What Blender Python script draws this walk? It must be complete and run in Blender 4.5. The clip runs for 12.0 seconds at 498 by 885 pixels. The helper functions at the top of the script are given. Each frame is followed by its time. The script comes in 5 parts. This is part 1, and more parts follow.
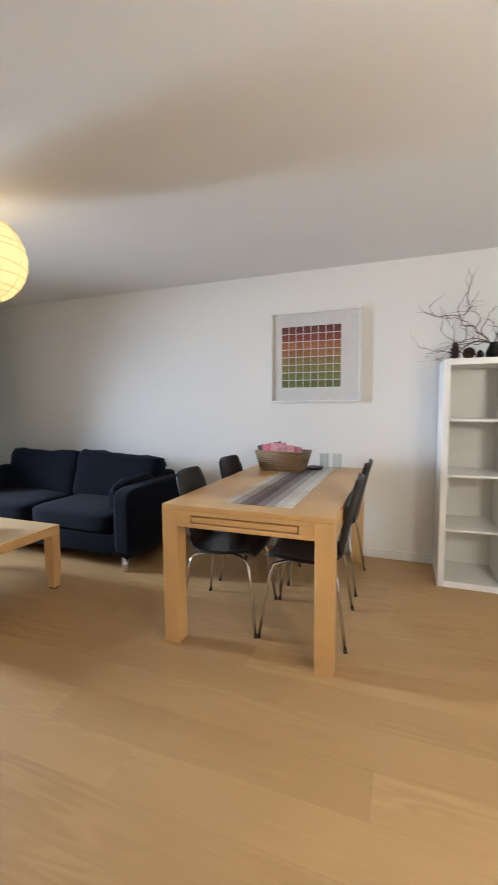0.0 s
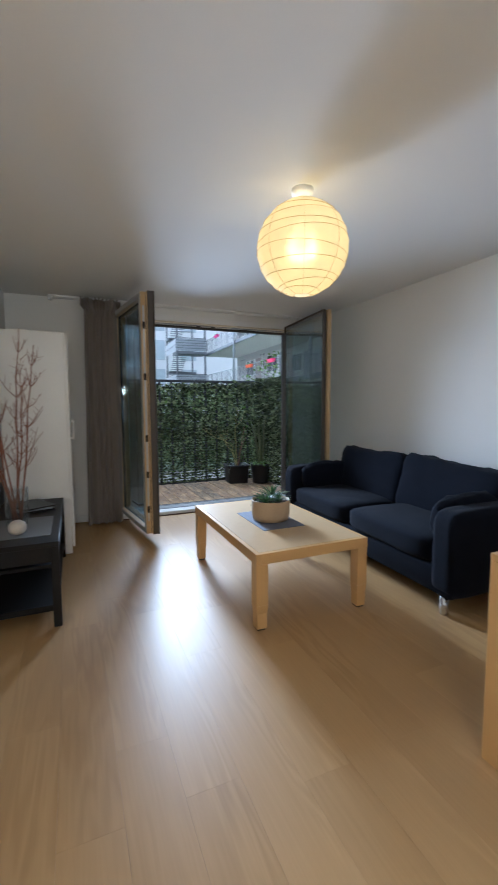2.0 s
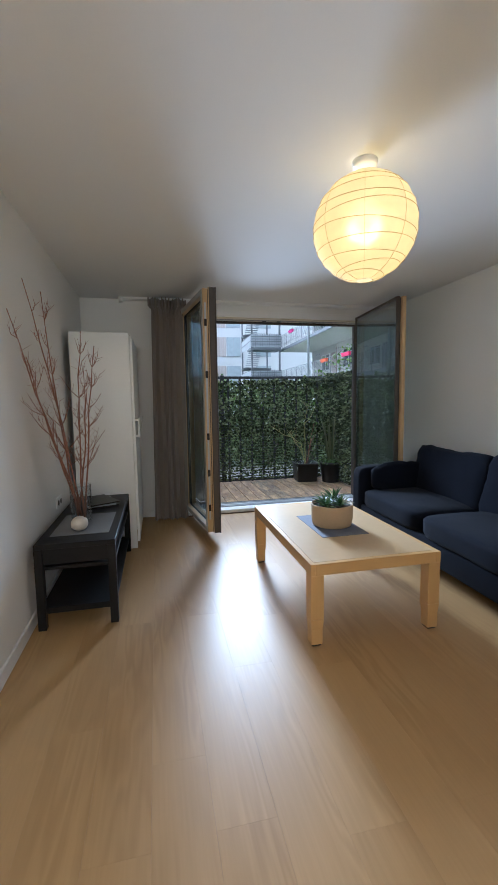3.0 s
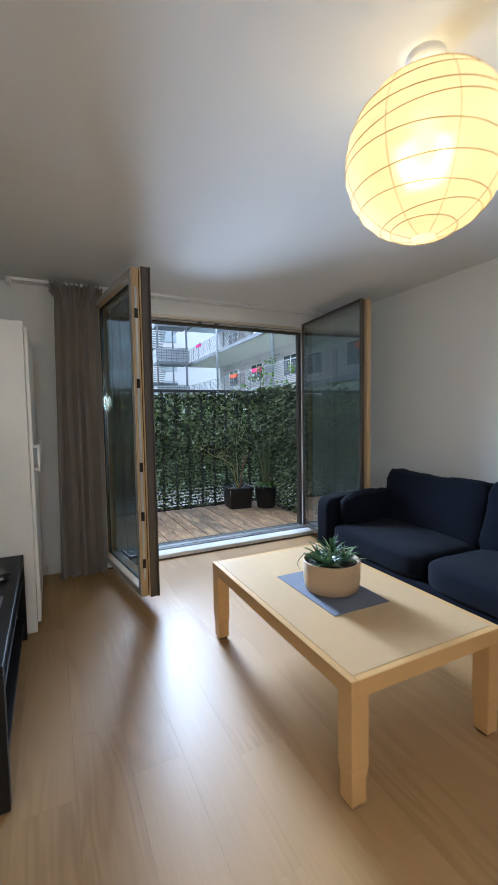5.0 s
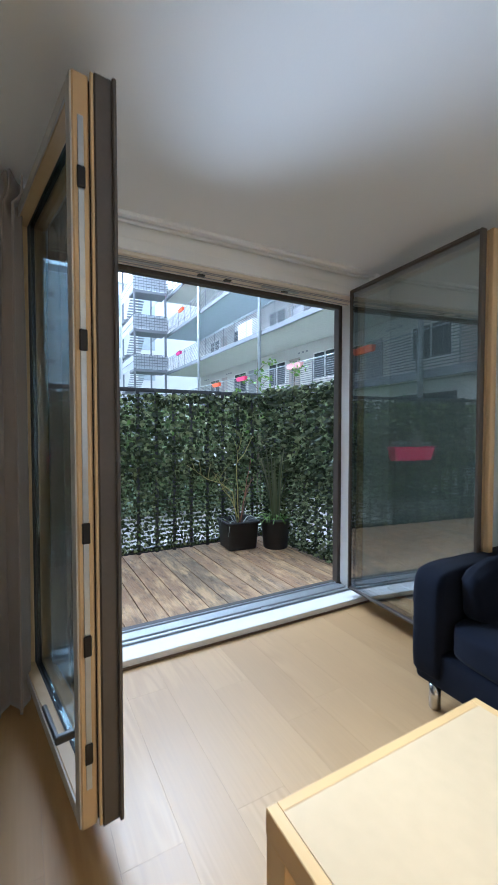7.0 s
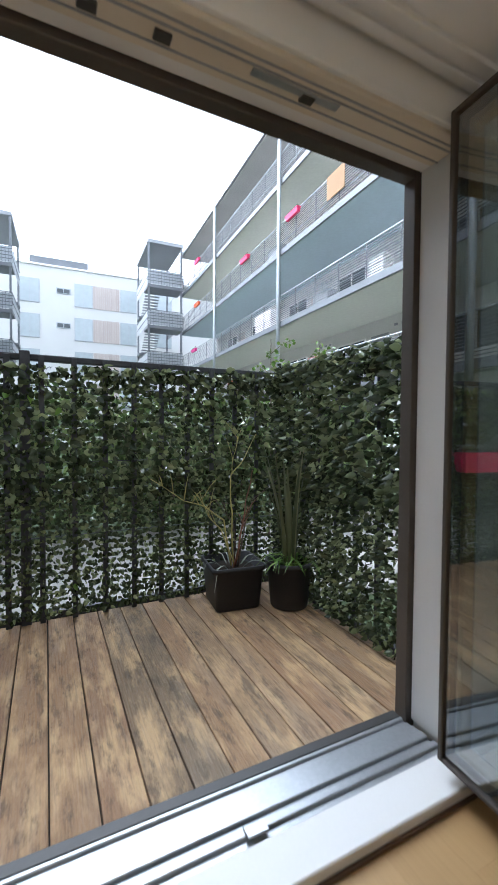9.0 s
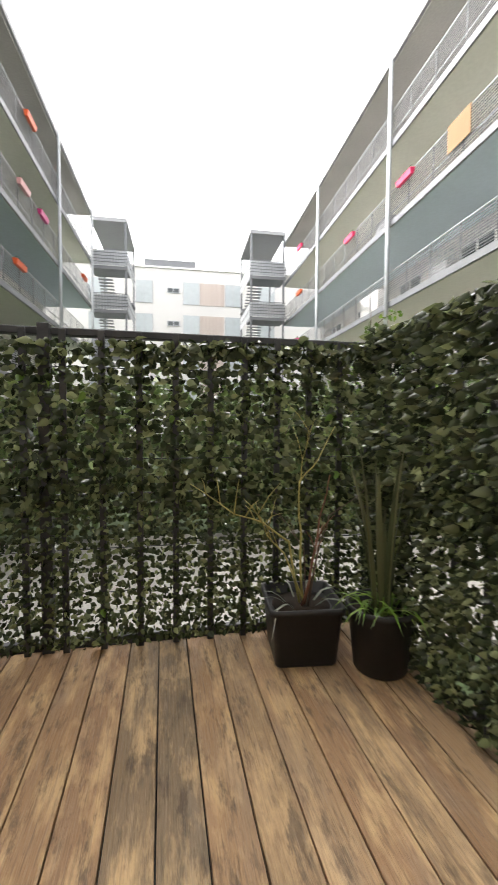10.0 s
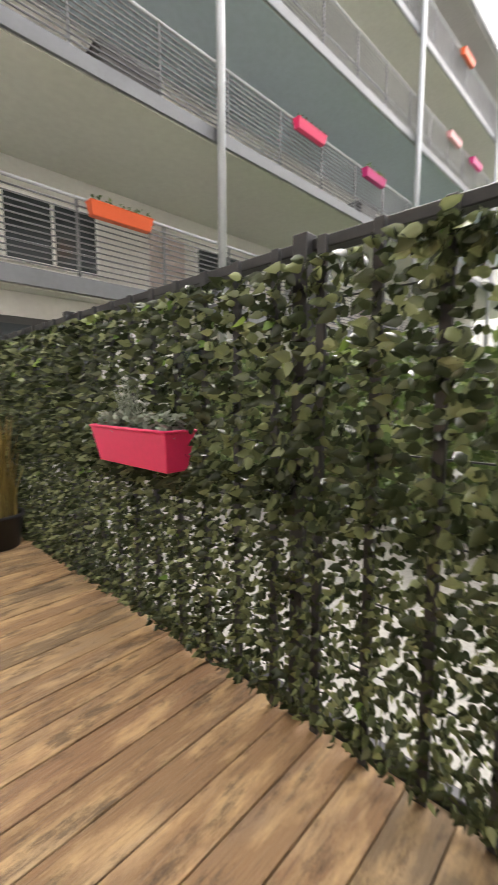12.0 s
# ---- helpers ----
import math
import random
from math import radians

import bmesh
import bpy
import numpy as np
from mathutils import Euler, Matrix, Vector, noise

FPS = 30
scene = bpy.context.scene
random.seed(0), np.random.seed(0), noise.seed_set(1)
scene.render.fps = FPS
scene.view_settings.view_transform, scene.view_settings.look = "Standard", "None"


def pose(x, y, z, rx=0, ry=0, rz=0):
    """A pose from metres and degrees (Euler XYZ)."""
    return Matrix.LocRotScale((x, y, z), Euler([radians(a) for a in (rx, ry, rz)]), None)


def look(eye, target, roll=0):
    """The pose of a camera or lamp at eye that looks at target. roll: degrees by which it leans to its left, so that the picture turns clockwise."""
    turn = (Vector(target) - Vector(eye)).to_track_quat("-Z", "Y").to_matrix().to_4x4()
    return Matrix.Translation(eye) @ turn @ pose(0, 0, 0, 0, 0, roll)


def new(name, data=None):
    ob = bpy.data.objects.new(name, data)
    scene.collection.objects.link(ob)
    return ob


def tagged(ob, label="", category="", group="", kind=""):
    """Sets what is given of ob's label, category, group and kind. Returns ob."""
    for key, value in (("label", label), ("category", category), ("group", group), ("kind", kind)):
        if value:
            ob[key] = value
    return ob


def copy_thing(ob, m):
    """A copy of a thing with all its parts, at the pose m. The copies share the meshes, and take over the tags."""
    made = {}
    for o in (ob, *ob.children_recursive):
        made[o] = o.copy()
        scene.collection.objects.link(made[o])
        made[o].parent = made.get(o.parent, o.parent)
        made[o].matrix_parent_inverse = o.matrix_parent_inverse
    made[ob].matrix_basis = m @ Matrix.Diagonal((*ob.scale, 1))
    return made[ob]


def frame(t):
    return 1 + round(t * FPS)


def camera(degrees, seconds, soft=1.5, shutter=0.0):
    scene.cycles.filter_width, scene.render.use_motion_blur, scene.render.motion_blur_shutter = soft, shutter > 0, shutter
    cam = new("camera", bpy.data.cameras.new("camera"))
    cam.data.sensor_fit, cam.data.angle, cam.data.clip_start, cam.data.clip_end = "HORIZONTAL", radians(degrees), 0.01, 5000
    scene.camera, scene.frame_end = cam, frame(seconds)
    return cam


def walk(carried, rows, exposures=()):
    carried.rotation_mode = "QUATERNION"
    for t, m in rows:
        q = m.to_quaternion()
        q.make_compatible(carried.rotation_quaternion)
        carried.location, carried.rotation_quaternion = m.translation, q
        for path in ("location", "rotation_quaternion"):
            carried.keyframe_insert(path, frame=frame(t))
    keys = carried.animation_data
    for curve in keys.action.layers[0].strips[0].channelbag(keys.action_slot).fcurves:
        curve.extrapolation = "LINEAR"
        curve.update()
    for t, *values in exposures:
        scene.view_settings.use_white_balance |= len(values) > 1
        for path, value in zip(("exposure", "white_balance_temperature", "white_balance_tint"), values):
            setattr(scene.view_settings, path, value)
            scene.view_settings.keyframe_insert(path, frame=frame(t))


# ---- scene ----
cam = camera(62.4, 12.0, shutter=0.3)
PATH = [
    (0, (-0.012, -0.032, 1.275), (-0.709, 1.835, 1.096), -0.4),
    (0.5, (0.002, 0.124, 1.295), (-1.074, 1.798, 1.099), -0.5),
    (1, (-0.01, 0.266, 1.287), (-1.419, 1.672, 1.095), -0.1),
    (1.5, (-0.148, 0.405, 1.279), (-1.799, 1.519, 1.09), -0.2),
    (2, (-0.252, 0.5, 1.273), (-2.084, 1.281, 1.093), -0.3),
    (2.5, (-0.306, 0.612, 1.277), (-2.247, 1.063, 1.1), -0.7),
    (3, (-0.35, 0.658, 1.287), (-2.293, 1.091, 1.089), -0.9),
    (3.5, (-0.495, 0.587, 1.277), (-2.373, 1.246, 1.075), -1.1),
    (3.7, (-0.565, 0.54, 1.294), (-2.411, 1.281, 1.09), -1.1),
    (5.3, (-1.499, 0.567, 1.308), (-3.281, 1.469, 1.2), -0.8),
    (5.5, (-1.665, 0.556, 1.301), (-3.437, 1.479, 1.213), -0.6),
    (6, (-2.034, 0.683, 1.275), (-3.805, 1.611, 1.21), -0.2),
    (6.5, (-2.386, 0.828, 1.28), (-4.146, 1.777, 1.225), -0.1),
    (6.7, (-2.548, 0.872, 1.292), (-4.294, 1.844, 1.22), 0.0),
    (7.4, (-3.03, 1.06, 1.255), (-4.78, 2.03, 1.19), 0.0),
    (7.9, (-3.42, 1.29, 1.22), (-5.172, 2.25, 1.165), 0.1),
    (8.3, (-3.663, 1.509, 1.183), (-5.416, 2.47, 1.141), 0.1),
    (8.5, (-3.794, 1.568, 1.213), (-5.55, 2.524, 1.164), 0.2),
    (9, (-4.081, 1.84, 1.224), (-5.874, 2.725, 1.163), 0.4),
    (9.5, (-4.412, 2.11, 1.197), (-6.289, 2.796, 1.116), 0.6),
    (10, (-4.727, 2.333, 1.21), (-6.682, 2.74, 1.11), 0.4),
    (10.5, (-5.019, 2.486, 1.198), (-7.012, 2.375, 1.08), 0.2),
    (11, (-5.262, 2.59, 1.213), (-7.165, 1.987, 1.089), 0.2),
    (11.5, (-5.613, 2.626, 1.147), (-7.4, 1.743, 0.987), 1.7),
    (12, (-5.891, 2.592, 1.184), (-7.334, 1.226, 0.952), -0.1),
]
EXPOSURES = [
    (0, 1.12, 5250, 9), (0.7, 0.82, 5000, 8), (1.5, 0.86, 4850, 7), (3.7, 1.02, 4900, 7), (5.5, 1.22, 4850, 7), (6.7, 1.38, 4800, 6), (8.3, 1.2, 4950, 6), (9.0, 0.98, 5450, 8), (9.6, 0.95, 6500, 10), (10.3, 1.15, 6800, 11), (11.0, 1.3, 6950, 11), (12, 1.62, 6950, 14),
]
walk(cam, [(t, look(eye, target, roll)) for t, eye, target, roll in PATH], EXPOSURES)

# world and sun: an overcast day
SKY, LANTERN, REAR = 0.15, 2.7, 42.0
world = bpy.data.worlds.new("overcast_sky")
scene.world = world
world.use_nodes = True
wn, wl = world.node_tree.nodes, world.node_tree.links
sky = wn.new("ShaderNodeTexSky")
sky.sky_type, sky.sun_disc = "NISHITA", False
sky.sun_elevation, sky.sun_rotation = radians(50), radians(200)
sky.dust_density, sky.air_density = 4.0, 1.0
grey = wn.new("ShaderNodeHueSaturation")
grey.inputs["Saturation"].default_value = 0.12
grey.inputs["Value"].default_value = 3.1
wl.new(sky.outputs["Color"], grey.inputs["Color"])
wl.new(grey.outputs["Color"], wn["Background"].inputs["Color"])
wn["Background"].inputs["Strength"].default_value = SKY
sun = new("sun", bpy.data.lights.new("sun", "SUN"))
sun.data.energy, sun.data.angle, sun.data.color = 1.15, radians(40), (1.0, 0.98, 0.96)
sun.matrix_world = pose(0, 0, 20, 45, 0, -90)
# area lamp added at the terrace opening to strengthen the sky's light indoors
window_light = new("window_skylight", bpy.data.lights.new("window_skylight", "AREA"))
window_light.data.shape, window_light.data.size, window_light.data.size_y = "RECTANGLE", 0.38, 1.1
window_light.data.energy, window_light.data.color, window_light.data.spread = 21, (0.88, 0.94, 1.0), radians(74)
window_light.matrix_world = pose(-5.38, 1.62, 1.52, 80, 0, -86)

# ---------- materials ----------
def nodes_of(name):
    m = bpy.data.materials.new(name)
    m.use_nodes = True
    return m, m.node_tree.nodes, m.node_tree.links, m.node_tree.nodes["Principled BSDF"]


def plain(name, color, rough=0.5, metal=0.0, vary=0.12, grain=40.0, bump=0.1, stain=2.0, spec=0.5, rnd=0.0, coat=0.0, sheen=0.0):
    """A surface with grain and a broad stain, both in real-world size."""
    m, n, l, b = nodes_of(name)
    b.inputs["Roughness"].default_value, b.inputs["Metallic"].default_value = rough, metal
    b.inputs["Specular IOR Level"].default_value, b.inputs["Coat Weight"].default_value = spec, coat
    b.inputs["Sheen Weight"].default_value = sheen
    co = n.new("ShaderNodeTexCoord")
    fine, broad = n.new("ShaderNodeTexNoise"), n.new("ShaderNodeTexNoise")
    fine.inputs["Scale"].default_value, fine.inputs["Detail"].default_value = grain, 4
    broad.inputs["Scale"].default_value, broad.inputs["Detail"].default_value = stain, 3
    for t in (fine, broad):
        l.new(co.outputs["Object"], t.inputs["Vector"])
    add = n.new("ShaderNodeMath")
    add.operation = "ADD"
    l.new(fine.outputs["Fac"], add.inputs[0]), l.new(broad.outputs["Fac"], add.inputs[1])
    ramp = n.new("ShaderNodeMapRange")
    ramp.inputs["From Min"].default_value, ramp.inputs["From Max"].default_value = 0.6, 1.4
    ramp.inputs["To Min"].default_value, ramp.inputs["To Max"].default_value = 1 - vary, 1 + vary
    l.new(add.outputs[0], ramp.inputs["Value"])
    last = ramp.outputs[0]
    if rnd:
        info, rr, mul = n.new("ShaderNodeObjectInfo"), n.new("ShaderNodeMapRange"), n.new("ShaderNodeMath")
        rr.inputs["To Min"].default_value, rr.inputs["To Max"].default_value = 1 - rnd, 1 + rnd
        mul.operation = "MULTIPLY"
        l.new(info.outputs["Random"], rr.inputs["Value"])
        l.new(rr.outputs[0], mul.inputs[0]), l.new(last, mul.inputs[1])
        last = mul.outputs[0]
    mix = n.new("ShaderNodeVectorMath")
    mix.operation = "SCALE"
    mix.inputs[0].default_value = color
    l.new(last, mix.inputs["Scale"])
    l.new(mix.outputs[0], b.inputs["Base Color"])
    if bump:
        bp = n.new("ShaderNodeBump")
        bp.inputs["Strength"].default_value, bp.inputs["Distance"].default_value = bump, 0.004
        l.new(fine.outputs["Fac"], bp.inputs["Height"]), l.new(bp.outputs["Normal"], b.inputs["Normal"])
    return m


def wood(name, dark, light, rough=0.35, axis=0, fine=0.25, rings=9.0, size=1.0, rnd=0.15, bump=0.08, figured=0.22, streak=0.6, cut=(5.0, 0.7), shows=0.15):
    """Timber with long grain and arched figure along an axis; each board its own cut."""
    m, n, l, b = nodes_of(name)
    co, info = n.new("ShaderNodeTexCoord"), n.new("ShaderNodeObjectInfo")
    shift = n.new("ShaderNodeVectorMath")
    shift.operation = "MULTIPLY_ADD"
    shift.inputs[1].default_value = (1, 1, 1)
    comb = n.new("ShaderNodeCombineXYZ")
    by = n.new("ShaderNodeMath")
    by.operation, by.inputs[1].default_value = "MULTIPLY", 57.0
    l.new(info.outputs["Random"], by.inputs[0])
    for k in range(3):
        l.new(by.outputs[0], comb.inputs[k])
    l.new(co.outputs["Object"], shift.inputs[0]), l.new(comb.outputs[0], shift.inputs[2])
    def stretched(across, along, detail, distort=0.0):
        mp, t = n.new("ShaderNodeMapping"), n.new("ShaderNodeTexNoise")
        sc = [across / size] * 3
        sc[axis] = along / size
        mp.inputs["Scale"].default_value = sc
        t.inputs["Scale"].default_value, t.inputs["Detail"].default_value, t.inputs["Distortion"].default_value = 1.0, detail, distort
        l.new(shift.outputs[0], mp.inputs["Vector"]), l.new(mp.outputs[0], t.inputs["Vector"])
        return t.outputs["Fac"]
    figure, pores, broad = stretched(*cut, 2, 0.3), stretched(110, 4, 3), stretched(2.0, 0.8, 2)
    a, s1 = n.new("ShaderNodeMath"), n.new("ShaderNodeMath")
    a.operation, a.inputs[1].default_value = "MULTIPLY", rings * 6.283
    s1.operation = "SINE"
    l.new(figure, a.inputs[0]), l.new(a.outputs[0], s1.inputs[0])
    def weigh(x, w, y):
        t = n.new("ShaderNodeMath")
        t.operation, t.inputs[1].default_value = "MULTIPLY_ADD", w
        l.new(x, t.inputs[0])
        if isinstance(y, float):
            t.inputs[2].default_value = y
        else:
            l.new(y, t.inputs[2])
        return t.outputs[0]
    patch, shown = n.new("ShaderNodeMapRange"), n.new("ShaderNodeMath")
    patch.inputs["From Min"].default_value, patch.inputs["From Max"].default_value, patch.inputs["To Min"].default_value = 0.47, 0.62, shows
    shown.operation = "MULTIPLY"
    l.new(stretched(3.0, 1.1, 1), patch.inputs["Value"]), l.new(patch.outputs[0], shown.inputs[0]), l.new(s1.outputs[0], shown.inputs[1])
    v = weigh(shown.outputs[0], figured, weigh(pores, fine, weigh(broad, streak, weigh(info.outputs["Random"], rnd * 2, 0.08 - rnd))))
    mix = n.new("ShaderNodeMix")
    mix.data_type = "RGBA"
    mix.inputs["A"].default_value, mix.inputs["B"].default_value = (*dark, 1), (*light, 1)
    l.new(v, mix.inputs["Factor"])
    out = mix.outputs["Result"]
    l.new(out, b.inputs["Base Color"])
    rr = n.new("ShaderNodeMapRange")
    rr.inputs["To Min"].default_value, rr.inputs["To Max"].default_value = rough * 0.8, rough * 1.25
    l.new(pores, rr.inputs["Value"]), l.new(rr.outputs[0], b.inputs["Roughness"])
    bp = n.new("ShaderNodeBump")
    bp.inputs["Strength"].default_value, bp.inputs["Distance"].default_value = bump, 0.003
    l.new(pores, bp.inputs["Height"]), l.new(bp.outputs["Normal"], b.inputs["Normal"])
    return m


def weathered(name):
    """Old deck boards along x: each its own brown, split grain, grey bloom, pale worn patches and dark damp stains."""
    m, n, l, b = nodes_of(name)
    co, info, comb, by = n.new("ShaderNodeTexCoord"), n.new("ShaderNodeObjectInfo"), n.new("ShaderNodeCombineXYZ"), n.new("ShaderNodeMath")
    by.operation, by.inputs[1].default_value = "MULTIPLY", 61.0
    l.new(info.outputs["Random"], by.inputs[0])
    for k in range(3):
        l.new(by.outputs[0], comb.inputs[k])
    own = n.new("ShaderNodeVectorMath")
    own.operation = "ADD"
    l.new(co.outputs["Object"], own.inputs[0]), l.new(comb.outputs[0], own.inputs[1])
    def field(along, across, detail, lo, hi, top=1.0, rough=0.6):
        mp, t, mr = n.new("ShaderNodeMapping"), n.new("ShaderNodeTexNoise"), n.new("ShaderNodeMapRange")
        mp.inputs["Scale"].default_value = (along, across, across)
        t.inputs["Scale"].default_value, t.inputs["Detail"].default_value, t.inputs["Roughness"].default_value = 1.0, detail, rough
        mr.inputs["From Min"].default_value, mr.inputs["From Max"].default_value, mr.inputs["To Max"].default_value = lo, hi, top
        l.new(own.outputs[0], mp.inputs["Vector"]), l.new(mp.outputs[0], t.inputs["Vector"]), l.new(t.outputs["Fac"], mr.inputs["Value"])
        return mr.outputs[0]
    def mixed(fac, a, c):
        mx = n.new("ShaderNodeMix")
        mx.data_type = "RGBA"
        l.new(fac, mx.inputs["Factor"])
        for sock, v in (("A", a), ("B", c)):
            if isinstance(v, tuple):
                mx.inputs[sock].default_value = (*v, 1)
            else:
                l.new(v, mx.inputs[sock])
        return mx.outputs["Result"]
    ramp = n.new("ShaderNodeValToRGB")
    stops = ((0.0, (0.28, 0.165, 0.082)), (0.25, (0.36, 0.220, 0.110)), (0.45, (0.29, 0.165, 0.085)), (0.65, (0.40, 0.260, 0.135)), (0.88, (0.26, 0.170, 0.092)), (0.97, (0.15, 0.125, 0.080)))
    el = ramp.color_ramp.elements
    el[0].position, el[0].color, el[1].position, el[1].color = stops[0][0], (*stops[0][1], 1), stops[-1][0], (*stops[-1][1], 1)
    for p, c in stops[1:-1]:
        el.new(p).color = (*c, 1)
    l.new(info.outputs["Random"], ramp.inputs["Fac"])
    out = mixed(field(2.8, 9, 10, 0.48, 0.62, 0.8, 0.65), ramp.outputs["Color"], (0.62, 0.42, 0.215))
    out = mixed(field(1.4, 5, 8, 0.52, 0.70, 0.35), out, (0.25, 0.215, 0.175))
    out = mixed(field(4.5, 14, 12, 0.52, 0.63, 0.75, 0.72), out, (0.080, 0.050, 0.028))
    grain = field(5, 150, 4, 0.38, 0.66)
    out = mixed(field(6, 110, 5, 0.52, 0.72, 0.45), out, (0.06, 0.042, 0.03))
    out = mixed(field(9, 130, 4, 0.56, 0.76, 0.3), out, (0.55, 0.42, 0.30))
    l.new(out, b.inputs["Base Color"])
    rr = n.new("ShaderNodeMapRange")
    rr.inputs["To Min"].default_value, rr.inputs["To Max"].default_value = 0.42, 0.72
    l.new(grain, rr.inputs["Value"]), l.new(rr.outputs[0], b.inputs["Roughness"])
    bp = n.new("ShaderNodeBump")
    bp.inputs["Strength"].default_value, bp.inputs["Distance"].default_value = 0.6, 0.003
    l.new(grain, bp.inputs["Height"]), l.new(bp.outputs["Normal"], b.inputs["Normal"])
    return m


def leafy(name, dark, light, rough=0.4, scale=6.0):
    """Leaves: shade by leaf, and a little light through them."""
    m, n, l, b = nodes_of(name)
    geo, info, mix = n.new("ShaderNodeNewGeometry"), n.new("ShaderNodeObjectInfo"), n.new("ShaderNodeMix")
    add, wrap = n.new("ShaderNodeMath"), n.new("ShaderNodeMath")
    add.operation, wrap.operation = "ADD", "FRACT"
    l.new(geo.outputs["Random Per Island"], add.inputs[0]), l.new(info.outputs["Random"], add.inputs[1]), l.new(add.outputs[0], wrap.inputs[0])
    mix.data_type = "RGBA"
    mix.inputs["A"].default_value, mix.inputs["B"].default_value = (*dark, 1), (*light, 1)
    pw = n.new("ShaderNodeMath")
    pw.operation, pw.inputs[1].default_value = "POWER", 3.2
    l.new(wrap.outputs[0], pw.inputs[0]), l.new(pw.outputs[0], mix.inputs["Factor"])
    l.new(mix.outputs["Result"], b.inputs["Base Color"])
    b.inputs["Roughness"].default_value = rough
    tr, sh = n.new("ShaderNodeBsdfTranslucent"), n.new("ShaderNodeMixShader")
    l.new(mix.outputs["Result"], tr.inputs["Color"])
    sh.inputs["Fac"].default_value = 0.2
    l.new(b.outputs[0], sh.inputs[1]), l.new(tr.outputs[0], sh.inputs[2])
    l.new(sh.outputs[0], n["Material Output"].inputs["Surface"])
    return m


def thin_glass(name, tint):
    """Thin-walled glassware: clear straight through, glossy towards its edges."""
    m, n, l, b = nodes_of(name)
    tp, gs, mx, fr = n.new("ShaderNodeBsdfTransparent"), n.new("ShaderNodeBsdfGlossy"), n.new("ShaderNodeMixShader"), n.new("ShaderNodeLayerWeight")
    tp.inputs["Color"].default_value, gs.inputs["Roughness"].default_value, fr.inputs["Blend"].default_value = (*tint, 1), 0.03, 0.12
    l.new(fr.outputs["Facing"], mx.inputs["Fac"]), l.new(tp.outputs[0], mx.inputs[1]), l.new(gs.outputs[0], mx.inputs[2])
    l.new(mx.outputs[0], n["Material Output"].inputs["Surface"])
    return m


def pane_glass(name, tint, head_on):
    """Double glazing: tinted straight through, its gloss rising towards grazing angles."""
    m, n, l, b = nodes_of(name)
    tp, gs, mx, fr = n.new("ShaderNodeBsdfTransparent"), n.new("ShaderNodeBsdfGlossy"), n.new("ShaderNodeMixShader"), n.new("ShaderNodeLayerWeight")
    tp.inputs["Color"].default_value, gs.inputs["Roughness"].default_value, fr.inputs["Blend"].default_value = (*tint, 1), 0.0, 0.5
    pw, mr = n.new("ShaderNodeMath"), n.new("ShaderNodeMapRange")
    pw.operation, pw.inputs[1].default_value = "POWER", 4.0
    mr.inputs["To Min"].default_value, mr.inputs["To Max"].default_value = head_on, 0.95
    l.new(fr.outputs["Facing"], pw.inputs[0]), l.new(pw.outputs[0], mr.inputs["Value"]), l.new(mr.outputs[0], mx.inputs["Fac"])
    l.new(tp.outputs[0], mx.inputs[1]), l.new(gs.outputs[0], mx.inputs[2]), l.new(mx.outputs[0], n["Material Output"].inputs["Surface"])
    return m


WALL = plain("wall_paint", (0.81, 0.795, 0.765), 0.75, vary=0.02, grain=220, bump=0.08, stain=1.2)
CEIL = plain("ceiling_paint", (0.80, 0.79, 0.77), 0.85, vary=0.015, grain=150, bump=0.06, stain=0.8)
TRIM = plain("white_trim", (0.8, 0.79, 0.77), 0.4, vary=0.02, grain=90, bump=0.03)
OAK = wood("oak_laminate", (0.325, 0.188, 0.069), (0.515, 0.335, 0.145), 0.44, 0, fine=0.36, rings=7, rnd=0.10, bump=0.03, figured=0.14, streak=0.5, cut=(9.0, 1.1), shows=0.0)
BEECH = wood("beech_veneer", (0.50, 0.29, 0.105), (0.66, 0.42, 0.165), 0.36, 0, rings=2.5, rnd=0.03, bump=0.03)
BEECH_Z = wood("beech_upright", (0.50, 0.29, 0.105), (0.66, 0.42, 0.165), 0.36, 2, rings=2.5, rnd=0.03, bump=0.03)
BEECH_Y = wood("beech_cross", (0.50, 0.29, 0.105), (0.66, 0.42, 0.165), 0.36, 1, rings=2.5, rnd=0.03, bump=0.03)
PALE = plain("pale_beech_top", (0.55, 0.39, 0.21), 0.3, vary=0.05, grain=24, bump=0.0, stain=2.5)
PINE_Y = wood("pine_lining", (0.62, 0.54, 0.42), (0.76, 0.69, 0.57), 0.45, 1, rings=4, rnd=0.05)
PINE_Z = wood("pine_sash", (0.42, 0.27, 0.12), (0.62, 0.45, 0.24), 0.45, 2, rings=4, rnd=0.05)
DECK = weathered("weathered_deck")
SOFA = plain("navy_cloth", (0.0045, 0.0058, 0.0118), 0.95, vary=0.25, grain=400, bump=0.35, stain=6, spec=0.12, sheen=0.03)
BLACK = plain("black_lacquer", (0.011, 0.010, 0.010), 0.35, spec=0.3, vary=0.2, grain=60, bump=0.02)
DARKSTRIP = plain("dark_brown_strip", (0.10, 0.055, 0.03), 0.5, vary=0.2, grain=90, bump=0.05)
BLACKWOOD = plain("black_stained_wood", (0.010, 0.009, 0.0085), 0.5, spec=0.25, vary=0.3, grain=90, bump=0.06)
CHROME = plain("chrome", (0.62, 0.62, 0.63), 0.16, 1.0, vary=0.05, bump=0.0)
STEEL = plain("galvanised_steel", (0.40, 0.42, 0.44), 0.45, 0.35, vary=0.1, grain=25, bump=0.05)
